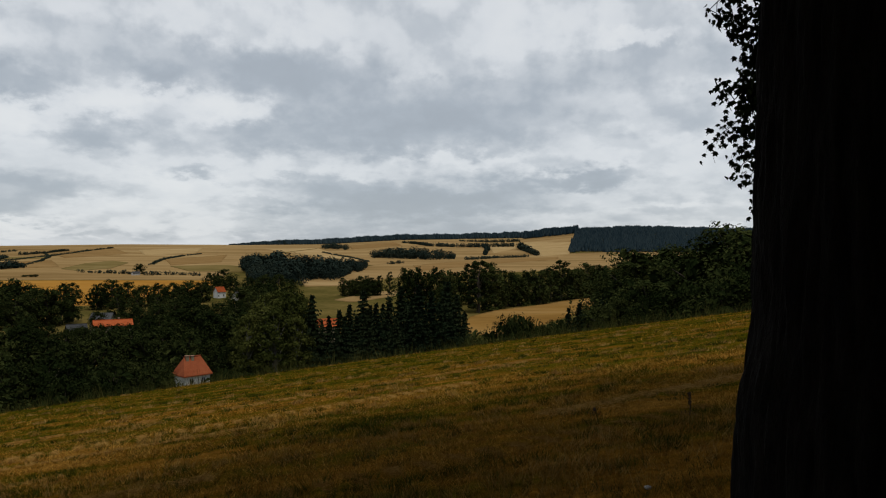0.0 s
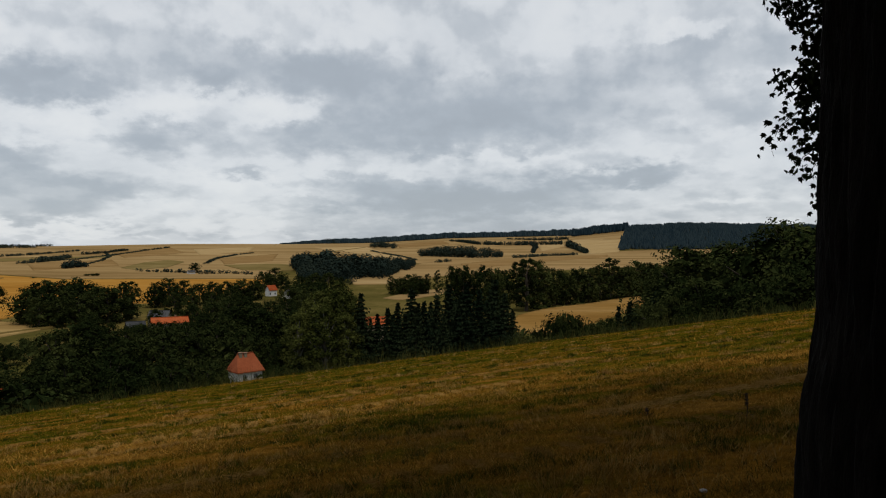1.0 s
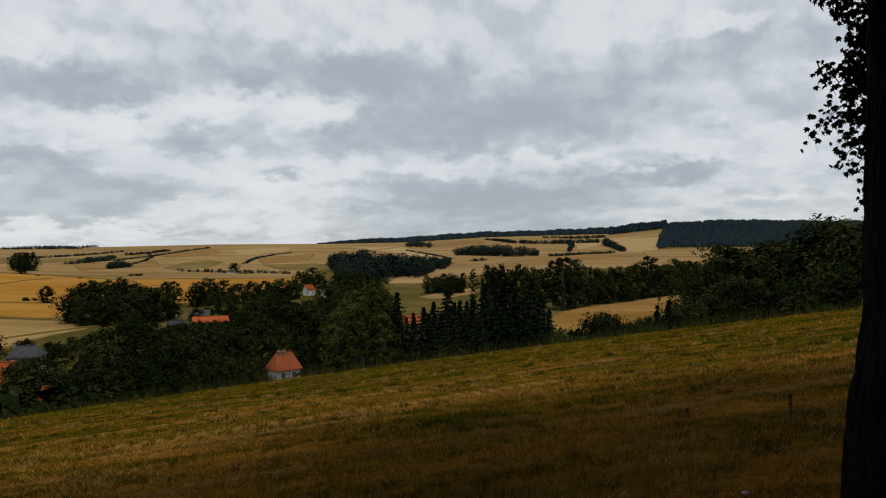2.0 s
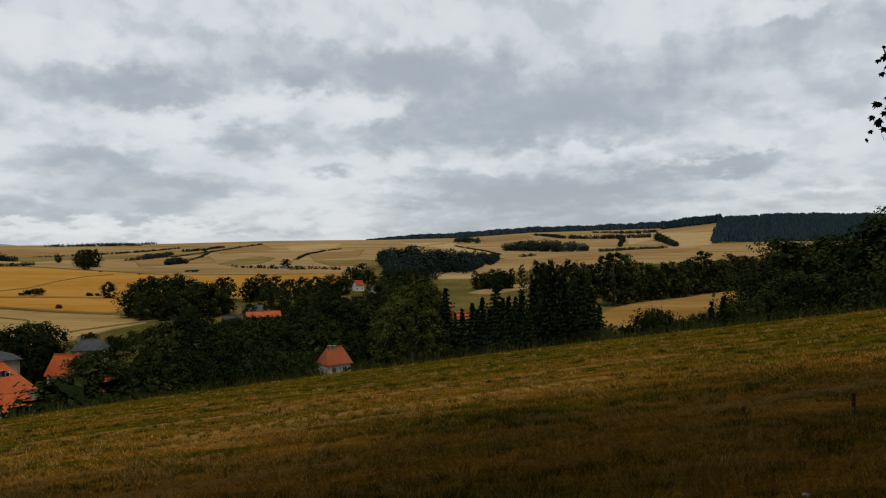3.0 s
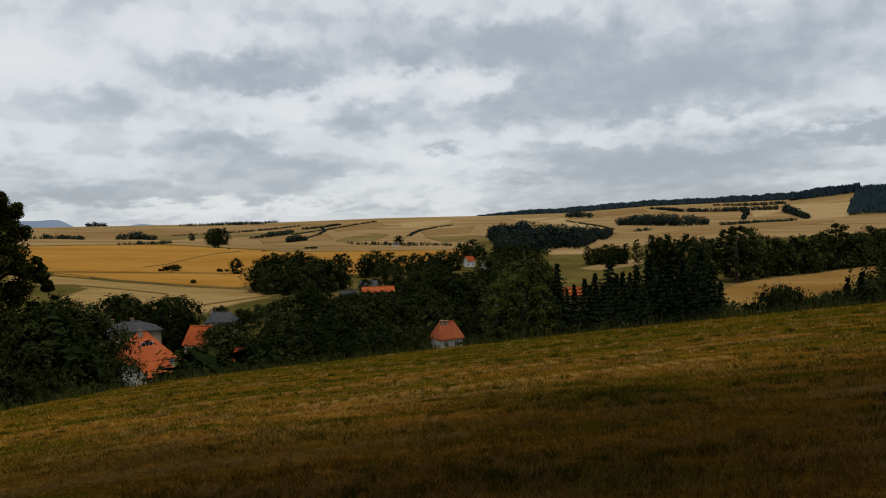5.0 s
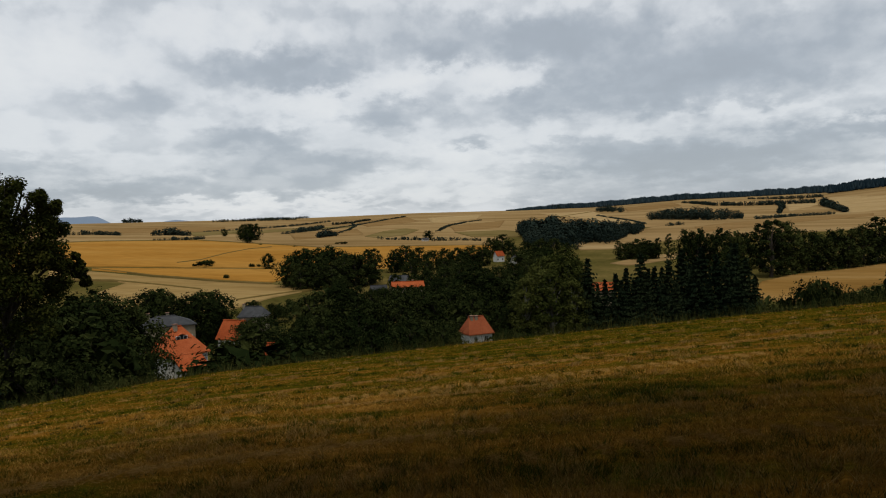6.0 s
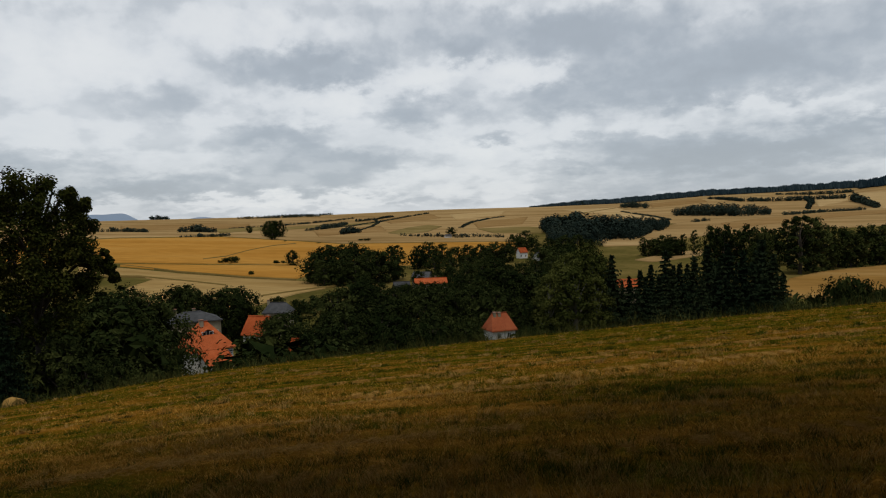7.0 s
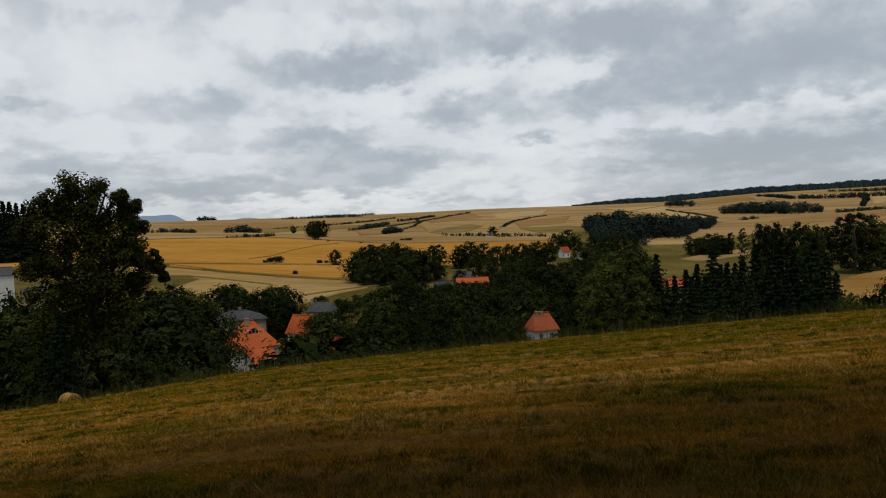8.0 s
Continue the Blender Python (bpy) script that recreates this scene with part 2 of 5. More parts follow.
M_TILE = material("red_tile", [(0.28, 0.055, 0.016), (0.40, 0.090, 0.027), (0.48, 0.125, 0.045)], 0.6, 0.85, 0.8, 6, "object", 0.6, spec=0.08)
M_OLDTILE = material("old_brown_tile", [(0.17, 0.040, 0.016), (0.26, 0.064, 0.026), (0.33, 0.095, 0.040)], 0.7, 0.85, 0.6, 6, "object", 0.4, spec=0.08)
M_SLATE = material("grey_slate", [(0.040, 0.041, 0.044), (0.072, 0.074, 0.078), (0.11, 0.11, 0.11)], 0.5, 0.85, 0.5, 6, "object", 0.3, spec=0.1)
M_PLASTER = material("plaster", [(0.22, 0.185, 0.125), (0.30, 0.255, 0.175), (0.36, 0.315, 0.235)], 0.5, 0.9, 0.3, 12, "object", 0.3)
M_WHITEWASH = material("whitewash", [(0.62, 0.61, 0.58), (0.74, 0.73, 0.70)], 0.6, 0.9, 0.2, 12)
M_BRICK = material("chimney_brick", [(0.22, 0.11, 0.07), (0.34, 0.2, 0.14)], 3, 0.9)
M_GLASS = material("window_glass", [(0.012, 0.014, 0.017), (0.025, 0.028, 0.032)], 1.0, 0.08, spec=0.6)
M_WOOD = material("weathered_wood", [(0.12, 0.09, 0.065), (0.22, 0.17, 0.125)], 3, 0.85, stretch=(1, 1, 6))
# the haze over the hills is put into their base colour
M_HILL = material("haze_blue_hills", [(0.20, 0.27, 0.37), (0.25, 0.32, 0.43)], 0.002, 1.0, by="place")
M_STONE = material("pale_stone", [(0.4, 0.38, 0.35), (0.62, 0.6, 0.56)], 20, 0.8)
M_STALK = material("dry_stalk", [(0.035, 0.022, 0.014), (0.07, 0.045, 0.025)], 20, 0.9)


# ---- mesh helpers ----
def mesh_np(name, verts, faces, mat, smooth=False):
    me = bpy.data.meshes.new(name)
    verts, faces = np.asarray(verts, np.float32), np.asarray(faces, np.int32)
    n, k = faces.shape
    me.vertices.add(len(verts))
    me.vertices.foreach_set("co", verts.ravel())
    me.loops.add(n * k)
    me.loops.foreach_set("vertex_index", faces.ravel())
    me.polygons.add(n)
    me.polygons.foreach_set("loop_start", np.arange(0, n * k, k, dtype=np.int32))
    me.polygons.foreach_set("use_smooth", np.full(n, smooth))
    me.update(calc_edges=True)
    me.materials.append(mat)
    return me


def part(name, data, parent, label=""):
    ob = new(name, data)
    ob.parent = parent
    return tagged(ob, label)


def bm_mesh(name, bm, mat, smooth=False):
    me = bpy.data.meshes.new(name)
    bmesh.ops.recalc_face_normals(bm, faces=bm.faces)
    if smooth:
        for f in bm.faces:
            f.smooth = True
    bm.to_mesh(me)
    bm.free()
    me.materials.append(mat)
    return me


def joined(pieces):
    """One array of verts and faces out of several."""
    vs, fs, n = [], [], 0
    for v, f in pieces:
        vs.append(v)
        fs.append(np.asarray(f) + n)
        n += len(v)
    return np.concatenate(vs), np.concatenate(fs)


def tube(points, radii, sides=8):
    """A tapered limb along points, as verts and quads."""
    pts = np.asarray(points, float)
    v, f = [], []
    for i, p in enumerate(pts):
        d = pts[min(i + 1, len(pts) - 1)] - pts[max(i - 1, 0)]
        d = d / (np.linalg.norm(d) + 1e-9)
        side = np.cross(d, (0.31, 0.95, 0.05))
        side /= np.linalg.norm(side) + 1e-9
        other = np.cross(d, side)
        for k in range(sides):
            a = 2 * math.pi * k / sides
            v.append(p + radii[i] * (math.cos(a) * side + math.sin(a) * other))
    for i in range(len(pts) - 1):
        for k in range(sides):
            a, b = i * sides + k, i * sides + (k + 1) % sides
            f.append((a, b, b + sides, a + sides))
    return np.array(v), np.array(f)


def leaf_quads(centres, outward, size, rng, droop=0.0, loose=0.7):
    """A small leaf-shaped quad (a bent diamond) at each centre, loosely facing outward."""
    n = len(centres)
    nrm = outward + rng.normal(0, loose, (n, 3))
    nrm /= np.linalg.norm(nrm, axis=1)[:, None] + 1e-9
    a = np.cross(nrm, rng.normal(0, 1, (n, 3)))
    a[:, 2] -= droop
    a /= np.linalg.norm(a, axis=1)[:, None] + 1e-9
    b = np.cross(nrm, a)
    s = (size * rng.uniform(0.6, 1.4, n))[:, None]
    fold = nrm * s * 0.25
    v = np.stack([centres + a * s, centres + b * s * 0.62 + fold, centres - a * s, centres - b * s * 0.62 + fold], 1).reshape(-1, 3)
    return v, np.arange(4 * n).reshape(n, 4)


# ---- ground: the height of the land by heading and range ----
SKY_AZ = (-60, -40, -25, -15, -10, -6, 4, 10, 17, 25, 35, 45, 60, 90)
SKY_EL = (0.9, 1.2, 1.45, 1.8, 1.6, 1.15, 0.97, 0.6, 0.5, 0.5, 0.3, 0.3, 0.3, 0.3)
FAR_R = (45, 60, 80, 110, 150, 200, 300, 430, 600, 850, 1100, 1500, 1900, 2300, 2700, 3500, 5000)
FAR_Z = (0, -5, -14, -25, -30, -33, -33.5, -32, -28, -22, -16, -9, -2, 0, -6, -40, -90)


def ease(a, b, x):
    k = np.clip((x - a) / (b - a), 0, 1)
    return k * k * (3 - 2 * k)


def land(az, r):
    az, r = np.asarray(az, float), np.asarray(r, float)
    x, y = -r * np.sin(np.radians(az)), r * np.cos(np.radians(az))
    field = 0.1373 * x - 0.1091 * y - 0.011 * np.maximum(0, r - 50) ** 2 - 0.016 * r * ease(40, 62, az)
    far = np.interp(r, FAR_R, FAR_Z)
    far = far + (1.6 + 2300 * np.tan(np.radians(np.interp(az, SKY_AZ, SKY_EL)))) * ease(1400, 2300, r)
    k = ease(62, 130, r)
    return field * (1 - k) + far * k


def spot(az, r, lift=0.0):
    a = radians(az)
    return Vector((-r * math.sin(a), r * math.cos(a), float(land(az, r)) + lift))


def spots(az, r, lift=0.0):
    az, r = np.asarray(az, float), np.asarray(r, float)
    return np.stack([-r * np.sin(np.radians(az)), r * np.cos(np.radians(az)), land(az, r) + lift], -1)


def ground_sheet():
    az = np.concatenate([np.arange(-180, -44, 4.0), np.arange(-44, 76, 0.5), np.arange(76, 180, 4.0)])
    near = np.concatenate([[0.01, 0.6], np.arange(1.2, 62, 0.6)])
    r = np.concatenate([near, np.exp(np.linspace(math.log(62.5), math.log(4950), 190))])
    aa, rr = np.meshgrid(az, r)
    # behind the camera the hill goes on as the plain slope of the field
    turn = np.clip((np.abs(aa - 15) - 85) / 50, 0, 1)
    v = spots(aa, rr)
    v[..., 2] = v[..., 2] * (1 - turn) + turn * (0.06 * np.minimum(v[..., 0], 400) - 0.05 * np.clip(v[..., 1], -300, 300)) * ease(0, 40, rr)
    rng = np.random.default_rng(3)
    v[..., 2] += np.where((rr > 2) & (rr < 60), rng.normal(0, 0.012, rr.shape), 0)
    n = len(az)
    i, j = np.meshgrid(np.arange(len(r) - 1), np.arange(n), indexing="ij")
    f = np.stack([i * n + j, i * n + (j + 1) % n, (i + 1) * n + (j + 1) % n, (i + 1) * n + j], -1).reshape(-1, 4)[:, ::-1]
    me = mesh_np("ground", v.reshape(-1, 3), f, M_FIELD, True)
    me.materials.append(M_MEADOW)
    me.polygons.foreach_set("material_index", np.repeat((r[:-1] > 68).astype(np.int32), n))
    tagged(new("ground", me), "sloping mown hay field above a wide green valley", "ground", kind="structure")


ground_sheet()


def outline(corners, step=0.35):
    """A closed outline in heading and log range, in short steps, slightly uneven."""
    pts = []
    p = [(a, math.log(r) * 20) for a, r in corners]
    for (a0, s0), (a1, s1) in zip(p, p[1:] + p[:1]):
        n = max(1, int(math.hypot(a1 - a0, s1 - s0) / step))
        for k in range(n):
            pts.append((a0 + (a1 - a0) * k / n, s0 + (s1 - s0) * k / n))
    return pts


def inside(corners, a, s):
    hit = np.zeros(a.shape, bool)
    p = [(q, math.log(r) * 20) for q, r in corners]
    for (a0, s0), (a1, s1) in zip(p, p[1:] + p[:1]):
        with np.errstate(divide="ignore", invalid="ignore"):
            hit ^= ((s0 > s) != (s1 > s)) & (a < (a1 - a0) * (s - s0) / (s1 - s0 + 1e-12) + a0)
    return hit


def field(name, corners, mat, lift, label, category="field"):
    """A crop that stands lift metres over the ground, with its own edge."""
    rim = outline(corners)
    a = np.array(rim)
    ga, gs = np.meshgrid(np.arange(a[:, 0].min(), a[:, 0].max(), 0.45), np.arange(a[:, 1].min(), a[:, 1].max(), 0.4))
    keep = inside(corners, ga, gs)
    pts = [Vector(q) for q in rim] + [Vector(q) for q in zip(ga[keep], gs[keep])]
    m = len(rim)
    vs, _, fs, *_ = delaunay_2d_cdt(pts, [(i, (i + 1) % m) for i in range(m)], [], 1, 1e-5)
    az, rr = np.array([q.x for q in vs]), np.exp(np.array([q.y for q in vs]) / 20)
    top = spots(az, rr, lift)
    faces = [tuple(f) for f in fs]
    seen = {}
    for f in faces:
        for p, q in zip(f, f[1:] + f[:1]):
            seen[(p, q)] = 1
    n = len(top)
    verts = np.concatenate([top, spots(az, rr, -0.3)])
    sides = [(p, p + n, q + n, q) for p, q in seen if (q, p) not in seen]
    me = bpy.data.meshes.new(name)
    me.from_pydata(verts.tolist(), [], faces + sides)
    me.materials.append(mat)
    for p in me.polygons:
        p.use_smooth = True
    me.validate()
    return tagged(new(name, me), label, category, kind="structure")


GOLD_UPPER = [(62.12, 1008), (52.12, 1026), (49.74, 1036), (42.56, 970), (38.56, 844), (33.07, 717), (19.12, 676), (18.21, 655), (18.9, 614), (24.72, 455), (35.9, 495), (44.39, 548), (49.82, 592), (57.44, 634), (62.2, 634)]
GOLD_LOWER = [(49.83, 574), (44.4, 532), (35.91, 482), (34.54, 441), (36.86, 405), (40.48, 430), (45.7, 488), (49.84, 557)]
PALE = [(52.61, 567), (49.84, 541), (45.71, 472), (40.49, 416), (34.58, 373), (33.56, 356), (36.91, 330), (39.67, 299), (41.48, 287), (46.67, 314), (49.95, 353), (49.43, 402), (47.59, 444), (48.65, 471), (52.64, 500)]
STUBBLE_LEFT = [(62.05, 2330), (57.29, 2330), (52.06, 2330), (48.45, 2330), (42.5, 2330), (34.83, 2330), (30.42, 2330), (22.73, 2330), (17.24, 2330), (15.47, 1572), (15.93, 1094), (18.21, 725), (19.12, 693), (33.06, 736), (38.55, 871), (42.55, 1005), (49.73, 1074), (52.12, 1063), (62.11, 1058)]
STUBBLE_MID = [(17.72, 2330), (8.4, 2330), (3.8, 2330), (-5.99, 2330), (-10.59, 2330), (-9.73, 1524), (-4.93, 1402), (1.13, 1205), (5.65, 995), (11.2, 1107), (15.87, 1501), (18.2, 1231), (18.66, 1643)]
STUBBLE_ROLL = [(12.15, 705), (8.42, 849), (5.65, 1033), (1.13, 1271), (-4.93, 1463), (-9.81, 1567), (-14.34, 1611), (-18.72, 1619), (-18.72, 1194), (-12.86, 942), (-4.92, 820), (1.59, 741), (4.75, 708), (8.44, 603), (11.7, 595)]
STUBBLE_SMALL = [(9.3, 470), (6.13, 530), (1.15, 575), (1.15, 549), (3.85, 509), (6.14, 474), (8.0, 455)]
GOLD_NEAR = [(-1.87, 362), (-3.96, 398), (-7.42, 433), (-9.88, 470), (-12.26, 496), (-14.46, 528), (-13.5, 390), (-10.17, 380), (-6.96, 318), (-4.03, 288), (-2.11, 296), (-0.8, 312)]
GRASS_STRIP_A = [(38.14, 1289), (34.14, 1408), (29.92, 1459), (30.35, 1349), (34.55, 1234), (37.75, 1162)]
GRASS_STRIP_B = [(29.29, 926), (27.75, 1075), (25.97, 1188), (24.85, 1093), (25.98, 934), (28.2, 875)]
GRASS_STRIP_C = [(42.98, 1303), (39.29, 1379), (39.1, 1181), (42.63, 1102)]
GRASS_STRIP_D = [(21.9, 974), (17.74, 1002), (16.11, 940), (16.59, 827), (20.53, 845)]
BROWN_A = [(35.37, 1083), (29.93, 1237), (29.42, 993), (34.97, 895)]
BROWN_B = [(29.92, 1675), (25.96, 1881), (24.84, 1613), (29.06, 1368)]
BROWN_C = [(22.35, 1278), (17.73, 1550), (18.21, 1110), (21.9, 1011)]
BROWN_D = [(8.16, 1920), (4.49, 2015), (3.81, 1845), (7.94, 1767)]
BROWN_E = [(2.92, 984), (-2.81, 1239), (-9.02, 1456), (-9.01, 1289), (-2.81, 1016), (2.48, 833)]
BROWN_F = [(49.69, 1713), (44.68, 1710), (40.3, 1596), (40.31, 1373), (44.7, 1357), (49.71, 1448)]
LIGHT_A = [(24.16, 1770), (19.58, 1876), (20.05, 1654), (23.71, 1517)]
LIGHT_B = [(-6.19, 1904), (-10.4, 1824), (-9.85, 1538), (-7.49, 1489)]
LIGHT_C = [(-3.25, 1807), (-5.44, 1833), (-5.56, 1722), (-3.75, 1590)]
LIGHT_D = [(14.93, 1825), (10.72, 1852), (7.02, 1255), (8.41, 1141), (11.2, 1518)]
TRACK_A = [(43.94, 589), (42.18, 610), (40.39, 679), (38.58, 737), (36.75, 763), (36.75, 750), (38.58, 726), (40.39, 670), (42.19, 602), (43.94, 582)]
TRACK_B = [(49.83, 571), (45.7, 486), (40.48, 425), (36.87, 397), (36.87, 394), (40.48, 421), (45.71, 482), (49.83, 566)]
TRACK_C = [(52.64, 498), (48.65, 470), (45.73, 431), (42.29, 385), (42.29, 381), (45.74, 426), (48.65, 465), (52.65, 492)]
TRACK_D = [(15.63, 1515), (13.06, 1682), (10.72, 1838), (10.72, 1812), (13.06, 1656), (15.63, 1483)]
TRACK_E = [(39.65, 327), (36.9, 340), (33.75, 356), (33.75, 352), (36.91, 337), (39.65, 324)]
SPRUCES = [
    (11.1, 165, 21.4, 'spruce', 1.15),
    (9.77, 168, 16.6, 'spruce', 1.05),
    (8.93, 160, 18.1, 'spruce', 1.15),
    (8.09, 175, 19.1, 'spruce', 1.05),
    (6.97, 170, 22.4, 'spruce', 1.15),
    (5.92, 160, 19.4, 'spruce', 1.1),
    (4.86, 172, 20.8, 'spruce', 1.15),
    (3.85, 166, 23.1, 'spruce', 1.15),
    (2.86, 160, 21.3, 'spruce', 1.15),
    (2.4, 176, 23.6, 'spruce', 1.05),
    (1.38, 165, 21.9, 'spruce', 1.1),
    (0.09, 172, 24.4, 'spruce', 1.1),
    (-0.7, 163, 21.3, 'spruce', 1.1),
    (-1.38, 168, 17.3, 'spruce', 1.05),
    (0.72, 158, 19.4, 'spruce', 1.15),
    (6.62, 156, 18.2, 'spruce', 1.15),
    (10.35, 178, 15.2, 'spruce', 0.95),
    (7.5, 164, 16.6, 'spruce', 1.1),
    (5.35, 178, 19.0, 'spruce', 1.05),
    (3.3, 174, 19.8, 'spruce', 1.1),
    (1.9, 157, 17.0, 'spruce', 1.1),
    (4.3, 156, 16.2, 'spruce', 1.1),
    (-0.2, 156, 16.5, 'spruce', 1.1),
    (8.5, 178, 16.0, 'spruce', 1.0),
    (6.4, 180, 18.8, 'spruce', 1.0),
    (0.4, 180, 22.0, 'spruce', 1.0),
]
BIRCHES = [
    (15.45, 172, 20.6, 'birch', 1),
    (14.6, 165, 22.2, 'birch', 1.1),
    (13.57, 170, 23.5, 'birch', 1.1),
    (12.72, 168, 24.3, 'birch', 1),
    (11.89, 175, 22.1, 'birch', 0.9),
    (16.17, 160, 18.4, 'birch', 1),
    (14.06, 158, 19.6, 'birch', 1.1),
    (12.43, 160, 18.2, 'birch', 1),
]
VALLEY_FRONT = [
    (35.52, 118, 12.5, 'round', 0.9),
    (34.28, 122, 11.8, 'round', 1),
    (33.02, 125, 12.9, 'round', 1),
    (31.55, 128, 11.4, 'tall', 1),
    (30.05, 125, 12.5, 'round', 1),
    (28.99, 112, 14.6, 'round', 0.8),
    (27.45, 116, 13.2, 'round', 1),
    (26.1, 122, 12.0, 'round', 1),
    (24.84, 124, 11.8, 'tall', 1),
    (23.39, 126, 10.3, 'round', 1),
    (22.57, 141, 9.9, 'round', 0.75),
    (21.98, 144, 8.6, 'round', 0.42),
    (22.95, 132, 8.2, 'round', 0.7),
    (17.86, 150, 7.7, 'bush', 0.9),
    (16.84, 150, 7.0, 'bush', 1),
]
VALLEY_MIDDLE = [
    (34.26, 165, 11.0, 'round', 0.8),
    (33.61, 175, 15.5, 'round', 1),
    (32.48, 180, 16.8, 'round', 1),
    (31.38, 178, 17.2, 'tall', 1.1),
    (30.23, 176, 15.0, 'round', 1),
    (28.94, 170, 13.1, 'round', 1),
    (27.62, 172, 13.8, 'round', 1),
    (26.41, 178, 15.1, 'round', 1.1),
    (24.93, 180, 15.3, 'round', 1.1),
    (23.58, 176, 14.8, 'round', 1),
    (22.2, 182, 16.0, 'round', 1.1),
    (20.94, 186, 19.2, 'tall', 1.2),
    (19.88, 184, 20.7, 'tall', 1.1),
    (18.82, 182, 18.3, 'tall', 1.1),
    (17.8, 186, 17.5, 'round', 1.1),
    (16.77, 190, 17.9, 'round', 1.1),
    (20.6, 165, 14.5, 'round', 1.1),
    (18.3, 165, 12.3, 'round', 1),
    (16.9, 168, 12.0, 'round', 1),
    (15.72, 170, 13.9, 'round', 1),
]
VALLEY_BACK = [
    (26.81, 240, 11.9, 'round', 0.9),
    (25.69, 242, 12.0, 'round', 0.9),
    (24.61, 240, 12.2, 'round', 0.9),
    (28.93, 235, 11.8, 'round', 0.8),
    (27.83, 240, 11.7, 'round', 0.8),
    (26.92, 320, 10.3, 'round', 0.8),
    (31.37, 260, 14.0, 'round', 1),
    (30.01, 255, 10.9, 'round', 1),
    (28.27, 262, 9.6, 'round', 1),
    (24.23, 290, 13.3, 'round', 1),
    (22.86, 300, 14.3, 'round', 1),
    (21.71, 310, 15.1, 'round', 1),
    (20.56, 320, 15.5, 'round', 1),
    (19.41, 300, 13.2, 'round', 1),
    (18.25, 290, 15.4, 'round', 1),
    (17.08, 310, 14.6, 'round', 1),
    (15.91, 330, 14.3, 'round', 1),
    (22.42, 270, 12.3, 'round', 1.1),
    (23.56, 270, 11.3, 'round', 1),
    (19.89, 280, 11.2, 'round', 1),
    (17.79, 330, 9.1, 'tall', 0.9),
    (16.37, 350, 17.2, 'round', 1.1),
    (15.34, 360, 17.9, 'round', 1.1),
    (14.4, 370, 17.9, 'round', 1.1),
    (25.14, 300, 11.5, 'round', 1),
]
DARK_CLUMP = [
    (35.32, 372, 16.8, 'round', 1.1),
    (34.66, 376, 18.7, 'round', 1.1),
    (33.76, 380, 19.5, 'round', 1.2),
    (32.84, 384, 19.7, 'round', 1.2),
    (31.87, 386, 20.3, 'round', 1.2),
    (31.04, 370, 16.6, 'round', 1.2),
    (30.18, 365, 17.0, 'round', 1.2),
    (29.31, 372, 18.2, 'round', 1.2),
    (28.56, 380, 19.1, 'tall', 1.1),
    (32.1, 360, 14.6, 'round', 1.2),
    (33.36, 358, 13.6, 'round', 1.1),
    (34.6, 358, 13.1, 'round', 1.1),
    (26.89, 440, 14.2, 'round', 1.1),
    (26.0, 450, 15.9, 'round', 1.2),
    (24.88, 455, 14.3, 'round', 1.2),
    (23.75, 450, 13.0, 'round', 1.2),
    (22.75, 460, 12.9, 'round', 1.2),
    (21.69, 465, 13.1, 'round', 1.2),
    (20.54, 470, 14.1, 'round', 1.2),
    (19.62, 470, 13.2, 'round', 1.2),
    (25.57, 400, 11.2, 'round', 1.2),
    (24.22, 410, 9.6, 'round', 1.2),
    (22.85, 410, 10.7, 'round', 1.2),
    (21.48, 420, 10.5, 'round', 1.2),
]
VALLEY_HEAD = [
    (18.91, 560, 13.7, 'round', 1.2),
    (17.98, 570, 15.8, 'round', 1.3),
    (17.2, 560, 9.7, 'round', 1.2),
    (16.13, 540, 11.7, 'round', 1.2),
    (14.96, 540, 13.3, 'round', 1.3),
    (13.79, 545, 13.7, 'round', 1.2),
    (12.86, 540, 10.4, 'round', 1.1),
    (16.93, 480, 9.1, 'round', 1.1),
    (15.9, 470, 10.4, 'round', 1.2),
    (14.73, 470, 11.1, 'round', 1.2),
    (17.54, 460, 8.4, 'tall', 1),
    (16.14, 440, 7.9, 'tall', 1),
]
RIGHT_LINE = [
    (3.38, 392, 24.1, 'round', 0.74),
    (2.7, 390, 24.7, 'round', 0.74),
    (1.81, 392, 22.7, 'tall', 1),
    (0.91, 385, 24.8, 'round', 0.74),
    (0.03, 380, 23.4, 'round', 0.74),
    (-0.63, 435, 20.1, 'round', 0.93),
    (-1.73, 442, 25.9, 'tall', 1.2),
    (-2.46, 390, 29.3, 'tall', 1.19),
    (-3.24, 401, 29.6, 'tall', 1.25),
    (-4.0, 415, 22.9, 'round', 0.9),
    (-4.92, 428, 22.2, 'round', 0.93),
    (-5.75, 431, 19.5, 'round', 0.98),
    (-6.58, 445, 20.7, 'round', 1.01),
    (-7.48, 449, 22.1, 'round', 1.03),
    (-8.41, 467, 21.9, 'round', 1.1),
    (-9.17, 473, 27.3, 'tall', 1.43),
    (-9.8, 484, 20.7, 'round', 1.2),
    (-10.5, 494, 20.6, 'round', 1.25),
    (-11.35, 505, 23.3, 'round', 1.22),
    (-12.3, 516, 22.1, 'round', 1.29),
    (-13.23, 525, 19.5, 'round', 1.42),
    (0.26, 362, 17.5, 'round', 0.74),
]
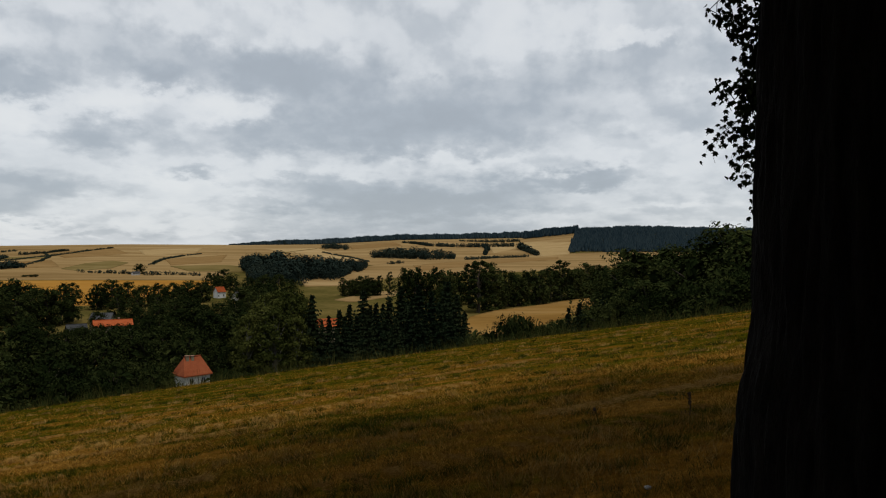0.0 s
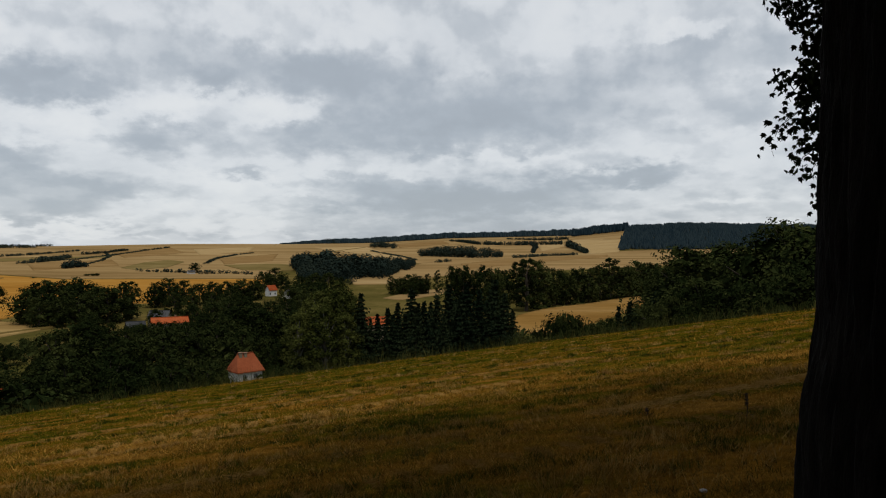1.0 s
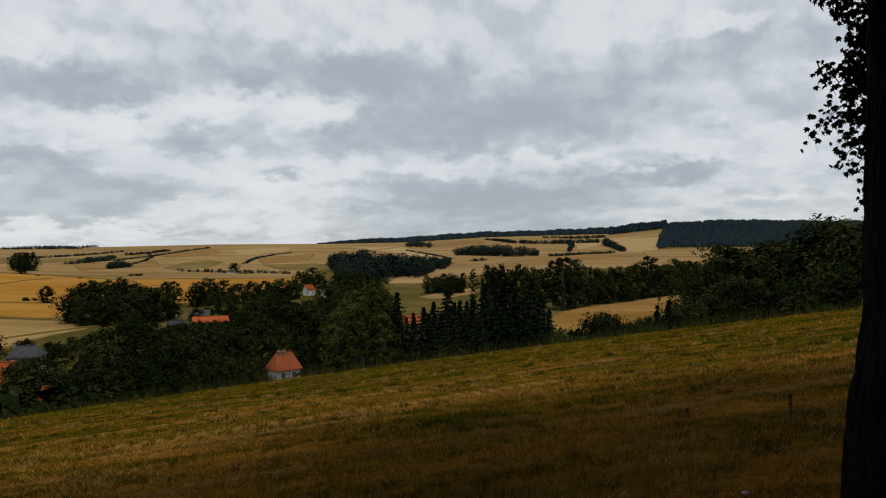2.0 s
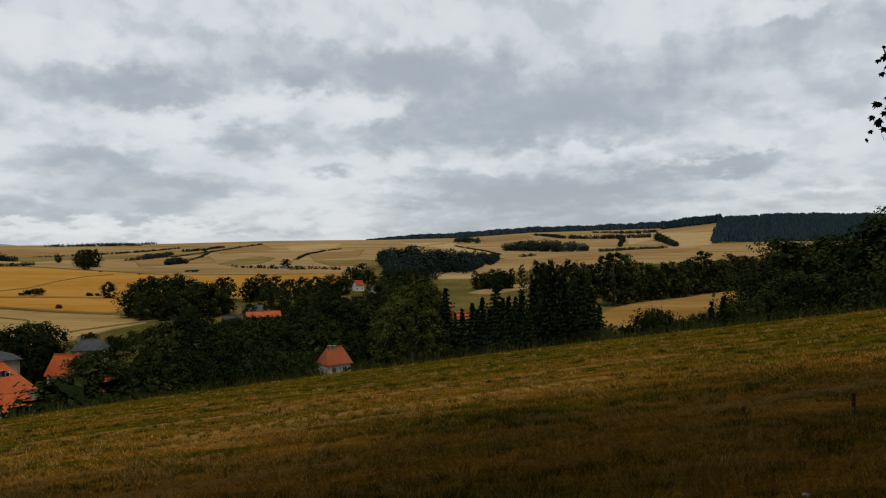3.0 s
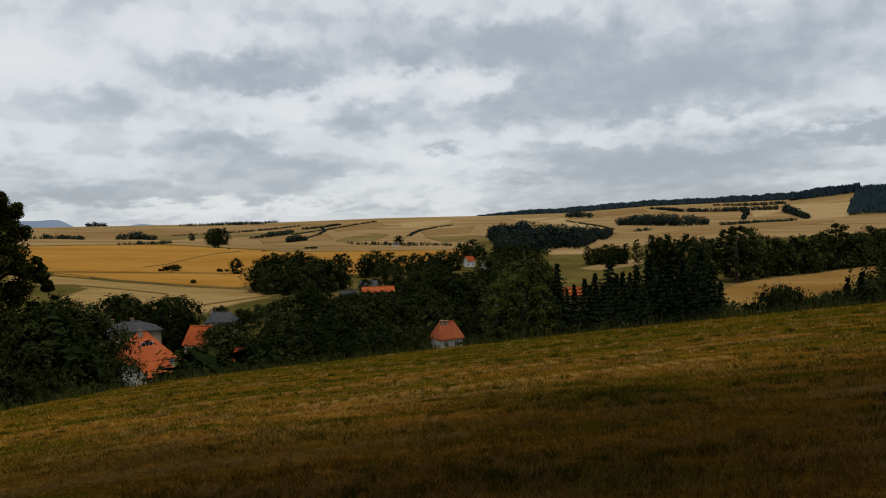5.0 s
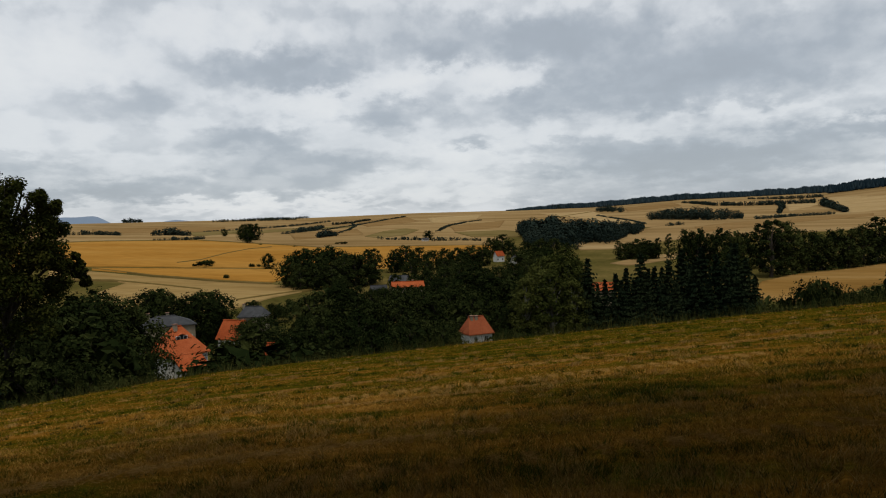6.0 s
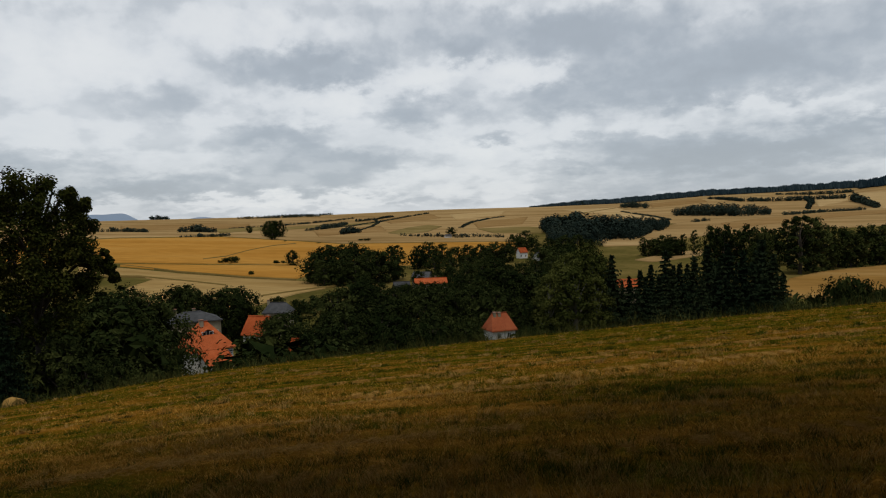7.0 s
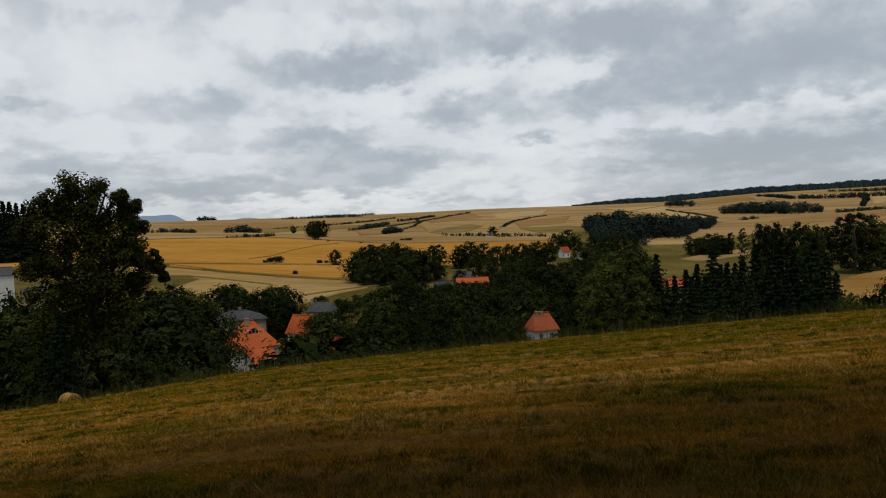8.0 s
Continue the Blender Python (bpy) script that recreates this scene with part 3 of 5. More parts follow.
COPSE = [
    (8.66, 505, 13.7, 'tall', 0.9),
    (8.2, 500, 11.5, 'round', 1.2),
    (7.6, 500, 12.3, 'round', 1.3),
    (7.04, 505, 14.4, 'round', 1.3),
    (6.4, 500, 13.0, 'round', 1.3),
    (5.99, 500, 11.4, 'round', 1.1),
    (5.66, 505, 15.1, 'tall', 0.8),
    (4.83, 505, 17.5, 'tall', 0.8),
    (6.82, 480, 10.4, 'round', 1),
]
RIGHT_NEAR = [
    (-4.68, 122, 17.7, 'round', 0.5),
    (-5.39, 125, 18.1, 'round', 0.5),
    (-6.22, 125, 17.9, 'round', 0.5),
    (-6.96, 122, 18.2, 'round', 0.5),
    (-2.84, 125, 14.6, 'bush', 0.4),
    (-3.61, 120, 15.5, 'bush', 0.4),
    (-1.89, 130, 13.6, 'bush', 0.4),
    (-8.1, 130, 16.2, 'round', 0.6),
    (-8.98, 135, 16.9, 'round', 0.6),
    (-9.85, 140, 18.4, 'spruce', 0.8),
    (-10.75, 145, 19.7, 'spruce', 1.1),
    (-11.71, 150, 20.6, 'round', 0.7),
    (-12.66, 150, 21.7, 'spruce', 1.1),
    (-13.41, 155, 23.4, 'round', 0.75),
    (-14.33, 160, 25.8, 'round', 0.9),
    (-15.13, 165, 28.5, 'round', 1),
    (-15.77, 165, 31.8, 'round', 0.9),
    (-16.65, 162, 33.6, 'round', 1.2),
    (-17.51, 166, 32.3, 'round', 0.9),
    (-18.35, 160, 30.3, 'round', 0.9),
    (-14.32, 140, 21.2, 'round', 0.75),
    (-15.59, 142, 23.9, 'round', 0.9),
    (-16.81, 145, 25.2, 'round', 1.2),
    (-18.01, 140, 23.8, 'round', 0.9),
]
RIGHT_EDGE = [
    (-18.73, 165, 32.7, 'round', 1.1),
    (-19.77, 160, 31.2, 'round', 1.1),
    (-20.79, 170, 32.4, 'round', 1.1),
    (-21.8, 160, 33.3, 'round', 1.1),
    (-22.59, 150, 35.8, 'round', 1.1),
    (-23.57, 150, 36.9, 'round', 1.1),
    (-24.73, 150, 36.8, 'round', 1.1),
    (-26.25, 150, 36.8, 'round', 1.1),
    (-20.99, 130, 23.9, 'round', 1),
    (-22.2, 128, 24.8, 'round', 1),
    (-23.38, 125, 25.1, 'round', 1),
]
BEHIND_B = [
    (46.1, 205, 16.9, 'round', 0.9),
    (45.41, 208, 17.4, 'round', 0.9),
    (44.48, 205, 15.9, 'round', 0.8),
    (42.96, 205, 15.2, 'round', 0.9),
    (41.93, 208, 16.5, 'round', 1),
    (41.19, 205, 15.2, 'round', 0.9),
    (38.75, 250, 7.9, 'round', 0.7),
]
BEHIND_HOUSES = [
    (38.32, 250, 8.3, 'round', 0.8),
    (36.99, 240, 7.9, 'round', 0.8),
    (36.08, 250, 6.6, 'bush', 1),
    (35.26, 262, 6.6, 'bush', 1),
    (40.66, 135, 8.1, 'bush', 0.5),
    (40.21, 135, 8.1, 'bush', 0.5),
    (38.85, 128, 11.9, 'round', 0.9),
    (37.87, 132, 12.5, 'round', 1),
    (37.03, 128, 10.3, 'round', 0.9),
    (36.33, 120, 11.2, 'round', 0.8),
    (39.27, 102, 15.7, 'bush', 1.1),
    (37.92, 104, 15.3, 'bush', 1.1),
    (36.75, 102, 14.3, 'bush', 1),
]
LONE_TREES = [
    (37.08, 495, 11.2, 'round', 1),
    (42.12, 537, 4.7, 'bush', 1.3),
    (41.57, 534, 5.8, 'bush', 1.1),
    (42.67, 540, 2.7, 'bush', 1.2),
    (38.38, 514, 3.1, 'bush', 1.4),
    (37.8, 511, 2.7, 'bush', 1.2),
    (40.37, 439, 3.2, 'bush', 0.9),
    (38.6, 859, 15.9, 'round', 1),
    (38.05, 921, 21.2, 'round', 1),
    (38.9, 928, 20.6, 'round', 1),
    (38.44, 939, 21.6, 'round', 1),
    (24.09, 801, 11.6, 'round', 1.2),
    (40.35, 1076, 11.0, 'round', 1),
    (37.65, 804, 1.8, 'bush', 2),
    (31.02, 771, 3.0, 'bush', 2.2),
    (31.57, 775, 2.4, 'bush', 2),
    (34.98, 745, 1.7, 'bush', 2),
]
LEFT_GROVE = [
    (51.93, 100, 24.2, 'round', 1),
    (50.32, 108, 24.7, 'round', 1),
    (49.45, 110, 23.5, 'round', 0.9),
    (48.91, 108, 22.6, 'round', 0.8),
    (52.75, 85, 18.5, 'round', 1.1),
    (51.03, 84, 16.5, 'round', 1.1),
    (50.04, 86, 16.5, 'round', 0.9),
    (48.95, 88, 15.3, 'round', 0.7),
    (61.08, 82, 17.0, 'round', 1),
    (60.02, 78, 14.7, 'round', 0.9),
    (59.07, 74, 12.5, 'round', 0.9),
    (62.43, 90, 20.8, 'round', 1),
    (63.61, 85, 19.6, 'round', 1),
    (60.65, 66, 8.1, 'round', 1),
    (59.51, 64, 6.3, 'round', 0.9),
    (54.03, 68, 7.8, 'round', 1),
    (52.55, 66, 5.5, 'round', 0.9),
    (50.77, 68, 5.6, 'round', 0.8),
    (48.76, 70, 5.4, 'bush', 0.8),
    (57.45, 63, 8.4, 'spruce', 0.9),
    (60.74, 96, 23.8, 'round', 0.80),
    (59.38, 98, 24.2, 'round', 0.80),
    (58.00, 96, 23.1, 'round', 0.75),
    (56.96, 90, 20.5, 'round', 0.70),
    (53.91, 92, 21.0, 'round', 0.70),
    (52.19, 94, 20.6, 'round', 0.70),
]
FAR_LEFT_WOOD = [
    (62.58, 700, 53.8, 'spruce', 1.2),
    (61.95, 700, 52.7, 'spruce', 1.2),
    (61.37, 705, 52.2, 'spruce', 1.2),
    (60.91, 700, 51.1, 'spruce', 1.2),
    (60.52, 700, 50.5, 'spruce', 1.2),
    (60.12, 702, 50.0, 'spruce', 1.2),
    (59.72, 700, 48.9, 'spruce', 1.2),
    (59.31, 702, 47.8, 'spruce', 1.2),
    (58.91, 700, 46.7, 'spruce', 1.2),
    (58.5, 702, 45.6, 'spruce', 1.2),
]
HEDGE_LANE = [(23.73, 776, 4.4), (22.37, 781, 4.4), (20.99, 775, 3.8), (19.84, 759, 3.7)]
HEDGE_LANE_B = [(28.2, 848, 3.4), (26.87, 828, 3.3), (25.09, 806, 4.5), (24.41, 791, 3.8)]
HEDGE_B = [(33.32, 925, 6.4), (32.4, 949, 10.3), (31.55, 975, 6.8)]
HEDGE_C = [(35.97, 1089, 3.3), (35.37, 1104, 4.2), (34.55, 1147, 7.9), (33.52, 1220, 7.5), (32.68, 1346, 6.2)]
HEDGE_D = [(31.84, 1551, 6.0), (30.35, 1623, 5.1), (28.83, 1748, 5.5)]
HEDGE_E = [(44.39, 998, 6.3), (43.34, 1003, 3.6), (41.91, 1004, 4.3), (45.76, 998, 3.5)]
HEDGE_F = [(38.12, 2200, 5.4), (36.55, 2171, 6.5), (34.94, 2200, 5.5), (33.71, 2200, 7.4)]
HEDGE_G = [(23.27, 1020, 2.5), (22.35, 1278, 3.1), (20.97, 1489, 3.6), (19.58, 1595, 2.6)]
HEDGE_H = [(31.43, 1046, 1.6), (30.57, 1182, 2.8), (30.01, 1461, 2.3), (30.35, 1623, 2.5)]
WOOD_SLOPE = [(16.43, 942, 12.3), (15.17, 798, 19.5), (13.53, 748, 23.2), (11.66, 742, 21.2), (9.8, 780, 15.9), (7.95, 848, 12.4), (6.8, 932, 7.5)]
WOOD_SLOPE_LOW = [(16.11, 716, 11.7), (14.01, 674, 12.1), (11.68, 685, 11.2), (9.81, 718, 10.5), (8.19, 775, 8.9)]
WOOD_PATCH = [(10.34, 1874, 10.7), (9.32, 1823, 13.3), (8.39, 1777, 11.5)]
WOOD_PATCH_B = [(6.32, 1403, 13.6), (4.95, 1387, 17.9), (3.36, 1330, 19.2), (1.56, 1276, 18.3), (-0.43, 1330, 12.6)]
WOOD_PATCH_C = [(13.98, 2200, 14.4), (13.05, 2200, 15.2)]
HEDGE_HILL_A = [(3.8, 1958, 6.3), (1.56, 1821, 8.7), (-0.65, 1781, 9.9), (-2.82, 1778, 9.7), (-5.57, 1784, 11.0)]
HEDGE_HILL_B = [(-0.88, 2006, 4.8), (-3.25, 1935, 7.6), (-4.94, 1931, 8.9), (-5.86, 1960, 7.5)]
HEDGE_HILL_C = [(-5.86, 1720, 15.8), (-6.6, 1617, 12.4), (-7.33, 1510, 9.2)]
HEDGE_HILL_D = [(-1.3, 1251, 5.9), (-2.38, 1276, 6.0), (-4.09, 1371, 5.3), (-6.59, 1451, 5.5)]
HEDGE_HILL_E = [(4.96, 1030, 5.0), (3.82, 1064, 5.1)]
HEDGE_HILL_F = [(-3.03, 1520, 7.2), (-3.25, 1694, 9.2), (-2.82, 1811, 8.5)]
HEDGE_I = [(34.14, 1170, 2.7), (32.06, 1265, 2.9), (29.92, 1493, 3.5), (27.73, 1704, 4.0), (25.96, 1850, 4.4)]
HEDGE_J = [(41.9, 1318, 2.8), (39.29, 1379, 4.1), (35.36, 1534, 4.6), (32.05, 1738, 4.0)]
HEDGE_K = [(51.49, 1397, 8.4), (49.7, 1372, 7.3), (47.86, 1275, 5.9)]
HEDGE_L = [(45.76, 1215, 8.5), (44.25, 1205, 12.3), (42.96, 1143, 7.2)]
HEDGE_M = [(47.61, 2200, 10.8), (46.98, 2200, 13.4), (46.35, 2200, 9.2)]
HEDGE_N = [(41.16, 1967, 6.2), (38.47, 1969, 7.9), (34.82, 1991, 8.0)]
HEDGE_O = [(10.26, 1643, 4.0), (8.41, 1426, 3.5), (6.56, 1128, 2.7)]

field("wheat_field", GOLD_UPPER, M_GOLD, 0.8, "ripe golden wheat field on a gentle slope")
field("wheat_field", GOLD_LOWER, M_GOLD, 0.8, "narrow strip of ripe golden wheat")
field("barley_field", PALE, M_PALE, 0.6, "pale ripe barley field beside the village")
field("stubble_field", STUBBLE_LEFT, M_STUBBLE, 0.5, "straw-coloured patchwork hillside of cut grain")
field("stubble_field", STUBBLE_MID, M_STUBBLE, 0.5, "straw-coloured stubble fields below the wooded ridge")
field("stubble_field", STUBBLE_ROLL, M_STUBBLE, 0.56, "rolling straw-coloured field above a line of trees")
field("stubble_field", STUBBLE_SMALL, M_STUBBLE, 0.5, "small straw-coloured field beside a copse")
field("oat_field", GOLD_NEAR, M_OCHRE, 0.7, "curved ochre field of ripe oats between dark trees")
for strip in (GRASS_STRIP_A, GRASS_STRIP_B, GRASS_STRIP_C, GRASS_STRIP_D):
    field("grass_strip", strip, M_STRIP, 1.2, "dull green strip of grass between stubble fields")

for patch in (BROWN_A, BROWN_B, BROWN_C, BROWN_D, BROWN_E, BROWN_F):
    field("stubble_field", patch, M_STUBBLE_B, 0.9, "brownish parcel of cut grain on the hillside")
for patch in (LIGHT_A, LIGHT_B, LIGHT_C, LIGHT_D):
    field("stubble_field", patch, M_STUBBLE_C, 0.9, "light straw-coloured parcel of cut grain on the hillside")
for lane in (TRACK_A, TRACK_B, TRACK_C, TRACK_D, TRACK_E):
    field("track", lane, M_TRACK, 0.95, "dark grassy track between the fields", "track")


# ---- trees ----
def crown_round(seed, height, width, lobes, per_lobe, leaf, low=0.16, narrow=0.0, core=10, full=0.6, lump=0.17):
    """Trunk with limbs, and a crown of leaf clumps: lobes all over an uneven egg, each a dense cap of leaves."""
    rng = np.random.default_rng(seed)
    limbs, cv, co, cores = [], [], [], []
    limbs.append(tube([(0, 0, -0.8), (0.02 * height * rng.normal(), 0.02 * height * rng.normal(), height * 0.35), (0, 0, height * 0.8)], [0.030 * height, 0.020 * height, 0.005 * height], 7))
    lean = rng.uniform(0, 6.28)
    for i in range(lobes):
        u = (i + 0.5) / lobes
        z = low + (0.95 - low) * u**0.9
        swell = math.sin(math.pi * min(1, u * 0.84 + 0.13)) ** full * (1 - narrow * u)
        ang = i * 2.39996 + rng.uniform(-0.4, 0.4)
        uneven = 1 + 0.16 * math.sin(2 * ang + lean) + 0.12 * math.sin(3 * ang + 9 * u + lean)
        rad = width * 0.5 * swell * uneven * rng.uniform(0.62, 0.95)
        lr = width * lump * rng.uniform(0.65, 1.3) * (0.55 + 0.5 * swell)
        c = np.array([rad * math.cos(ang), rad * math.sin(ang), z * height - lr * 0.4 + rng.normal(0, 0.02) * height])
        if i % 2 == 0:
            limbs.append(tube([(0, 0, c[2] * 0.62), c * [0.6, 0.6, 0.88], c], [0.010 * height, 0.006 * height, 0.002 * height], 4))
        inner = rng.normal(0, 1, (core, 3))
        cores.append(leaf_quads(c * [0.72, 0.72, 1] + inner * lr * [0.3, 0.3, 0.24], inner, lr * 0.42, rng))
        d = rng.normal(0, 1, (per_lobe, 3)) + [0.55 * math.cos(ang), 0.55 * math.sin(ang), 0.45]
        d /= np.linalg.norm(d, axis=1)[:, None]
        bumpy = 1 + 0.22 * np.sin(d[:, :1] * 7 + i) * np.sin(d[:, 1:2] * 6 + 2 * i) + 0.15 * np.sin(d[:, 2:] * 9)
        cv.append(c + d * lr * bumpy * rng.uniform(0.72, 1.06, (per_lobe, 1)) * [1, 1, 0.78])
        co.append(d + [0, 0, 0.35])
    v, f = leaf_quads(np.concatenate(cv), np.concatenate(co), leaf, rng, 0.2, 0.30)
    return joined(limbs), joined([(v, f), *cores])


def crown_spruce(seed, height, width, tiers, spread, leaf):
    """Whorls of drooping boughs hung with sprays, wide at the foot, to a pointed leader."""
    rng = np.random.default_rng(seed)
    wood = [tube([(0, 0, -0.8), (0, 0, height * 0.5), (0, 0, height)], [0.018 * height, 0.010 * height, 0.002 * height], 6)]
    cv, co, inner = [], [], []
    for i in range(tiers):
        u = i / (tiers - 1)
        z = height * (0.05 + 0.93 * u**0.92)
        reach = width * 0.5 * (1 - u) ** 0.95 + 0.008 * height
        k = max(6, int(spread * (1 - 0.5 * u)))
        for j in range(k):
            ang = 2 * math.pi * (j + rng.uniform(-0.3, 0.3)) / k + i * 0.9
            ln = reach * rng.uniform(0.55, 1.22)
            lift = rng.normal(0, 0.018) * height * (1 - u)
            m = max(3, int(7 * ln / (width * 0.5)) + 2)
            out = np.array([math.cos(ang), math.sin(ang), 0])
            across = np.array([-out[1], out[0], 0])
            for s in np.linspace(0.3, 1, m):
                p = out * ln * s + [0, 0, z + lift - 0.55 * ln * s + 0.30 * ln * s * s]
                wide = 0.17 * ln * (1.2 - s) + 0.004 * height
                for w in (-1.0, -0.35, 0.35, 1.0):
                    cv.append(p + across * w * wide * rng.uniform(0.5, 1.1) - [0, 0, abs(w) * wide * 0.35 + rng.uniform(0, 0.006) * height])
                    co.append(out * 0.35 + across * w * 0.5 + [0, 0, 0.9])
            inner.append(out * ln * 0.3 + [0, 0, z + lift - 0.16 * ln])
    v, f = leaf_quads(np.array(cv), np.array(co), leaf, rng, 0.6, 0.3)
    inner = np.array(inner)
    return joined(wood), joined([(v, f), leaf_quads(inner, inner * [1, 1, 0], 0.036 * height, rng, 0.5)])


def crown_bush(seed, height, width, count, leaf):
    rng = np.random.default_rng(seed)
    wood = [tube([(0, 0, -0.5), (rng.normal(0, 0.1), rng.normal(0, 0.1), height * 0.3), (rng.normal(0, width * 0.2), rng.normal(0, width * 0.2), height * 0.75)], [0.05, 0.04, 0.02], 5) for _ in range(4)]
    cv, co, cores = [], [], []
    for _ in range(9):
        c = np.array([rng.normal(0, width * 0.2), rng.normal(0, width * 0.2), height * rng.uniform(0.25, 0.72)])
        d = rng.normal(0, 1, (count // 9, 3))
        d /= np.linalg.norm(d, axis=1)[:, None]
        cv.append(c + d * rng.uniform(0.6, 1.1, (len(d), 1)) * [width * 0.24, width * 0.24, height * 0.27])
        co.append(d + [0, 0, 0.4])
        inner = rng.normal(0, 1, (14, 3))
        cores.append(leaf_quads(c + inner * [width * 0.09, width * 0.09, height * 0.10], inner, width * 0.09, rng))
    v, f = leaf_quads(np.concatenate(cv), np.concatenate(co), leaf, rng, 0.0, 0.30)
    return joined(wood), joined([(v, f), *cores])


KINDS = {}


def kind(key, made, wood_mat, leaf_mat):
    KINDS.setdefault(key, []).append((mesh_np("trunk", *made[0], wood_mat, True), mesh_np("crown", *made[1], leaf_mat)))


for s in range(5):
    kind("round", crown_round(10 + s, 10, 8.0 + 0.5 * (s % 2), 40, 70, 0.150, 0.10), M_TRUNK, M_LEAF)
    kind("spruce", crown_spruce(50 + s, 10, 7.6, 22, 14, 0.150), M_TRUNK, M_NEEDLE)
    kind("far_round", crown_round(80 + s, 10, 8.8, 30, 48, 0.21, 0.05, 0.0, 14), M_TRUNK, M_LEAF)
for s in range(4):
    kind("large_round", crown_round(120 + s, 10, 8.2, 90, 88, 0.094, 0.08, 0.0, 10, 0.5, 0.115), M_TRUNK, M_LEAF)
    kind("tall", crown_round(30 + s, 10, 5.6, 44, 76, 0.130, 0.06, 0.25), M_TRUNK, M_LEAF)
    kind("far_tall", crown_round(90 + s, 10, 5.0, 26, 50, 0.185, 0.04, 0.25, 14), M_TRUNK, M_LEAF)
for s in range(3):
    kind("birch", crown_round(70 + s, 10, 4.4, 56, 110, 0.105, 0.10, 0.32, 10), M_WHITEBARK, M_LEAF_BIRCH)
    kind("bush", crown_bush(100 + s, 10, 13, 1900, 0.29), M_TRUNK, M_LEAF)
TREE_NAMES = {
    "round": ("tree", "broad dark green deciduous tree in full leaf", "tree"),
    "tall": ("tree", "tall narrow dark green deciduous tree in the valley", "tree"),
    "spruce": ("spruce_tree", "dark green spruce with drooping branches", "tree"),
    "birch": ("birch_tree", "light green birch with a pale trunk", "tree"),
    "bush": ("bush", "low dark green rounded bush", "bush"),
}
rnd = random.Random(7)


def plant(row, group):
    az, r, h, key, w = row
    name, label, cat = TREE_NAMES[key]
    mesh_key = "far_" + key if r > 330 and key in ("round", "tall") else key
    if key == "round" and r <= 330 and h > 20:
        mesh_key = "large_round"
    trunk, crown = KINDS[mesh_key][rnd.randrange(len(KINDS[mesh_key]))]
    top = tagged(new(name), label, cat, group)
    top.empty_display_size = 0.5
    s = max(0.6, h) / 10 * 1.04
    top.matrix_world = Matrix.LocRotScale(spot(az, r), Euler((0, 0, rnd.uniform(0, 6.28))), (s * w, s * w, s))
    part("trunk", trunk, top)
    part("crown", crown, top)


for rows, group in ((SPRUCES, "spruces in the valley"), (BIRCHES, "birches in the valley"), (VALLEY_FRONT, "valley trees"), (VALLEY_MIDDLE, "valley trees"), (VALLEY_BACK, "valley trees"), (DARK_CLUMP, "trees round the village"), (VALLEY_HEAD, "trees round the village"), (RIGHT_LINE, "tree line under the stubble"), (COPSE, "copse"), (RIGHT_NEAR, "trees behind the field"), (RIGHT_EDGE, "trees behind the field"), (BEHIND_B, "trees round the houses"), (BEHIND_HOUSES, "trees round the houses"), (LONE_TREES, "lone field trees"), (LEFT_GROVE, "grove beside the hay bale"), (FAR_LEFT_WOOD, "far spruces")):
    for line in rows:
        plant(line, group)


def clumps(name, az, r, h, conifer, label, category, seed, n=26, size=0.17):
    """Many far small crowns in one mesh."""
    rng = np.random.default_rng(seed)
    pieces = []
    for a, d, t in zip(az, r, h):
        p = np.array(spot(a, d))
        if conifer:
            k = 5
            ring = [(0.30 * t * math.cos(2 * math.pi * (i + rng.random() * 0.5) / k), 0.30 * t * math.sin(2 * math.pi * i / k), t * rng.uniform(0.05, 0.2)) for i in range(k)]
            mid = [(0.17 * t * math.cos(2 * math.pi * (i + 0.5) / k), 0.17 * t * math.sin(2 * math.pi * (i + 0.5) / k), t * rng.uniform(0.45, 0.6)) for i in range(k)]
            v = np.array(ring + mid + [(rng.normal(0, 0.02) * t, 0, t)])
            f = [(i, (i + 1) % k, k + i) for i in range(k)] + [(k + i, (i + 1) % k, k + (i + 1) % k) for i in range(k)] + [(k + i, k + (i + 1) % k, 2 * k) for i in range(k)]
            pieces.append((v + p, np.array(f)))
        else:
            d3 = rng.normal(0, 1, (n, 3))
            d3 /= np.linalg.norm(d3, axis=1)[:, None]
            c = p + [0, 0, 0.5 * t] + d3 * [0.42 * t, 0.42 * t, 0.46 * t] * rng.uniform(0.75, 1.05, (n, 1)) * (1 + 0.15 * np.sin(d3[:, :1] * 5 + a))
            v, f = leaf_quads(c, d3 + [0, 0, 0.35], size * t, rng, 0.0, 0.25)
            tri = np.concatenate([f[:, :3], f[:, [0, 2, 3]]])
            pieces.append((v, tri))
    v, f = joined(pieces)
    tagged(new(name, mesh_np(name, v, f, M_HAZEWOOD if conifer else M_HEDGE)), label, category, kind="stuff")


def hedgerow(line, seed, thick=10.0, per=4.0, label="dark hedgerow of bushes and small trees between fields", name="hedgerow", n_leaf=26, size=0.17):
    rng = np.random.default_rng(seed)
    az, r, h = [], [], []
    for (a0, r0, h0), (a1, r1, h1) in zip(line, line[1:]):
        span = math.hypot(radians(a1 - a0) * (r0 + r1) / 2, r1 - r0)
        n = max(2, int(span / per))
        u = rng.random(n)
        az += list(a0 + (a1 - a0) * u + np.degrees(rng.normal(0, 1.5, n) / r0))
        r += list(r0 + (r1 - r0) * u + rng.normal(0, thick, n))
        h += list(np.clip((h0 + (h1 - h0) * u) * rng.uniform(0.6, 1.25, n), 2.6, 26))
    clumps(name, az, r, h, False, label, "hedgerow" if name == "hedgerow" else "wood", seed, n_leaf, size)


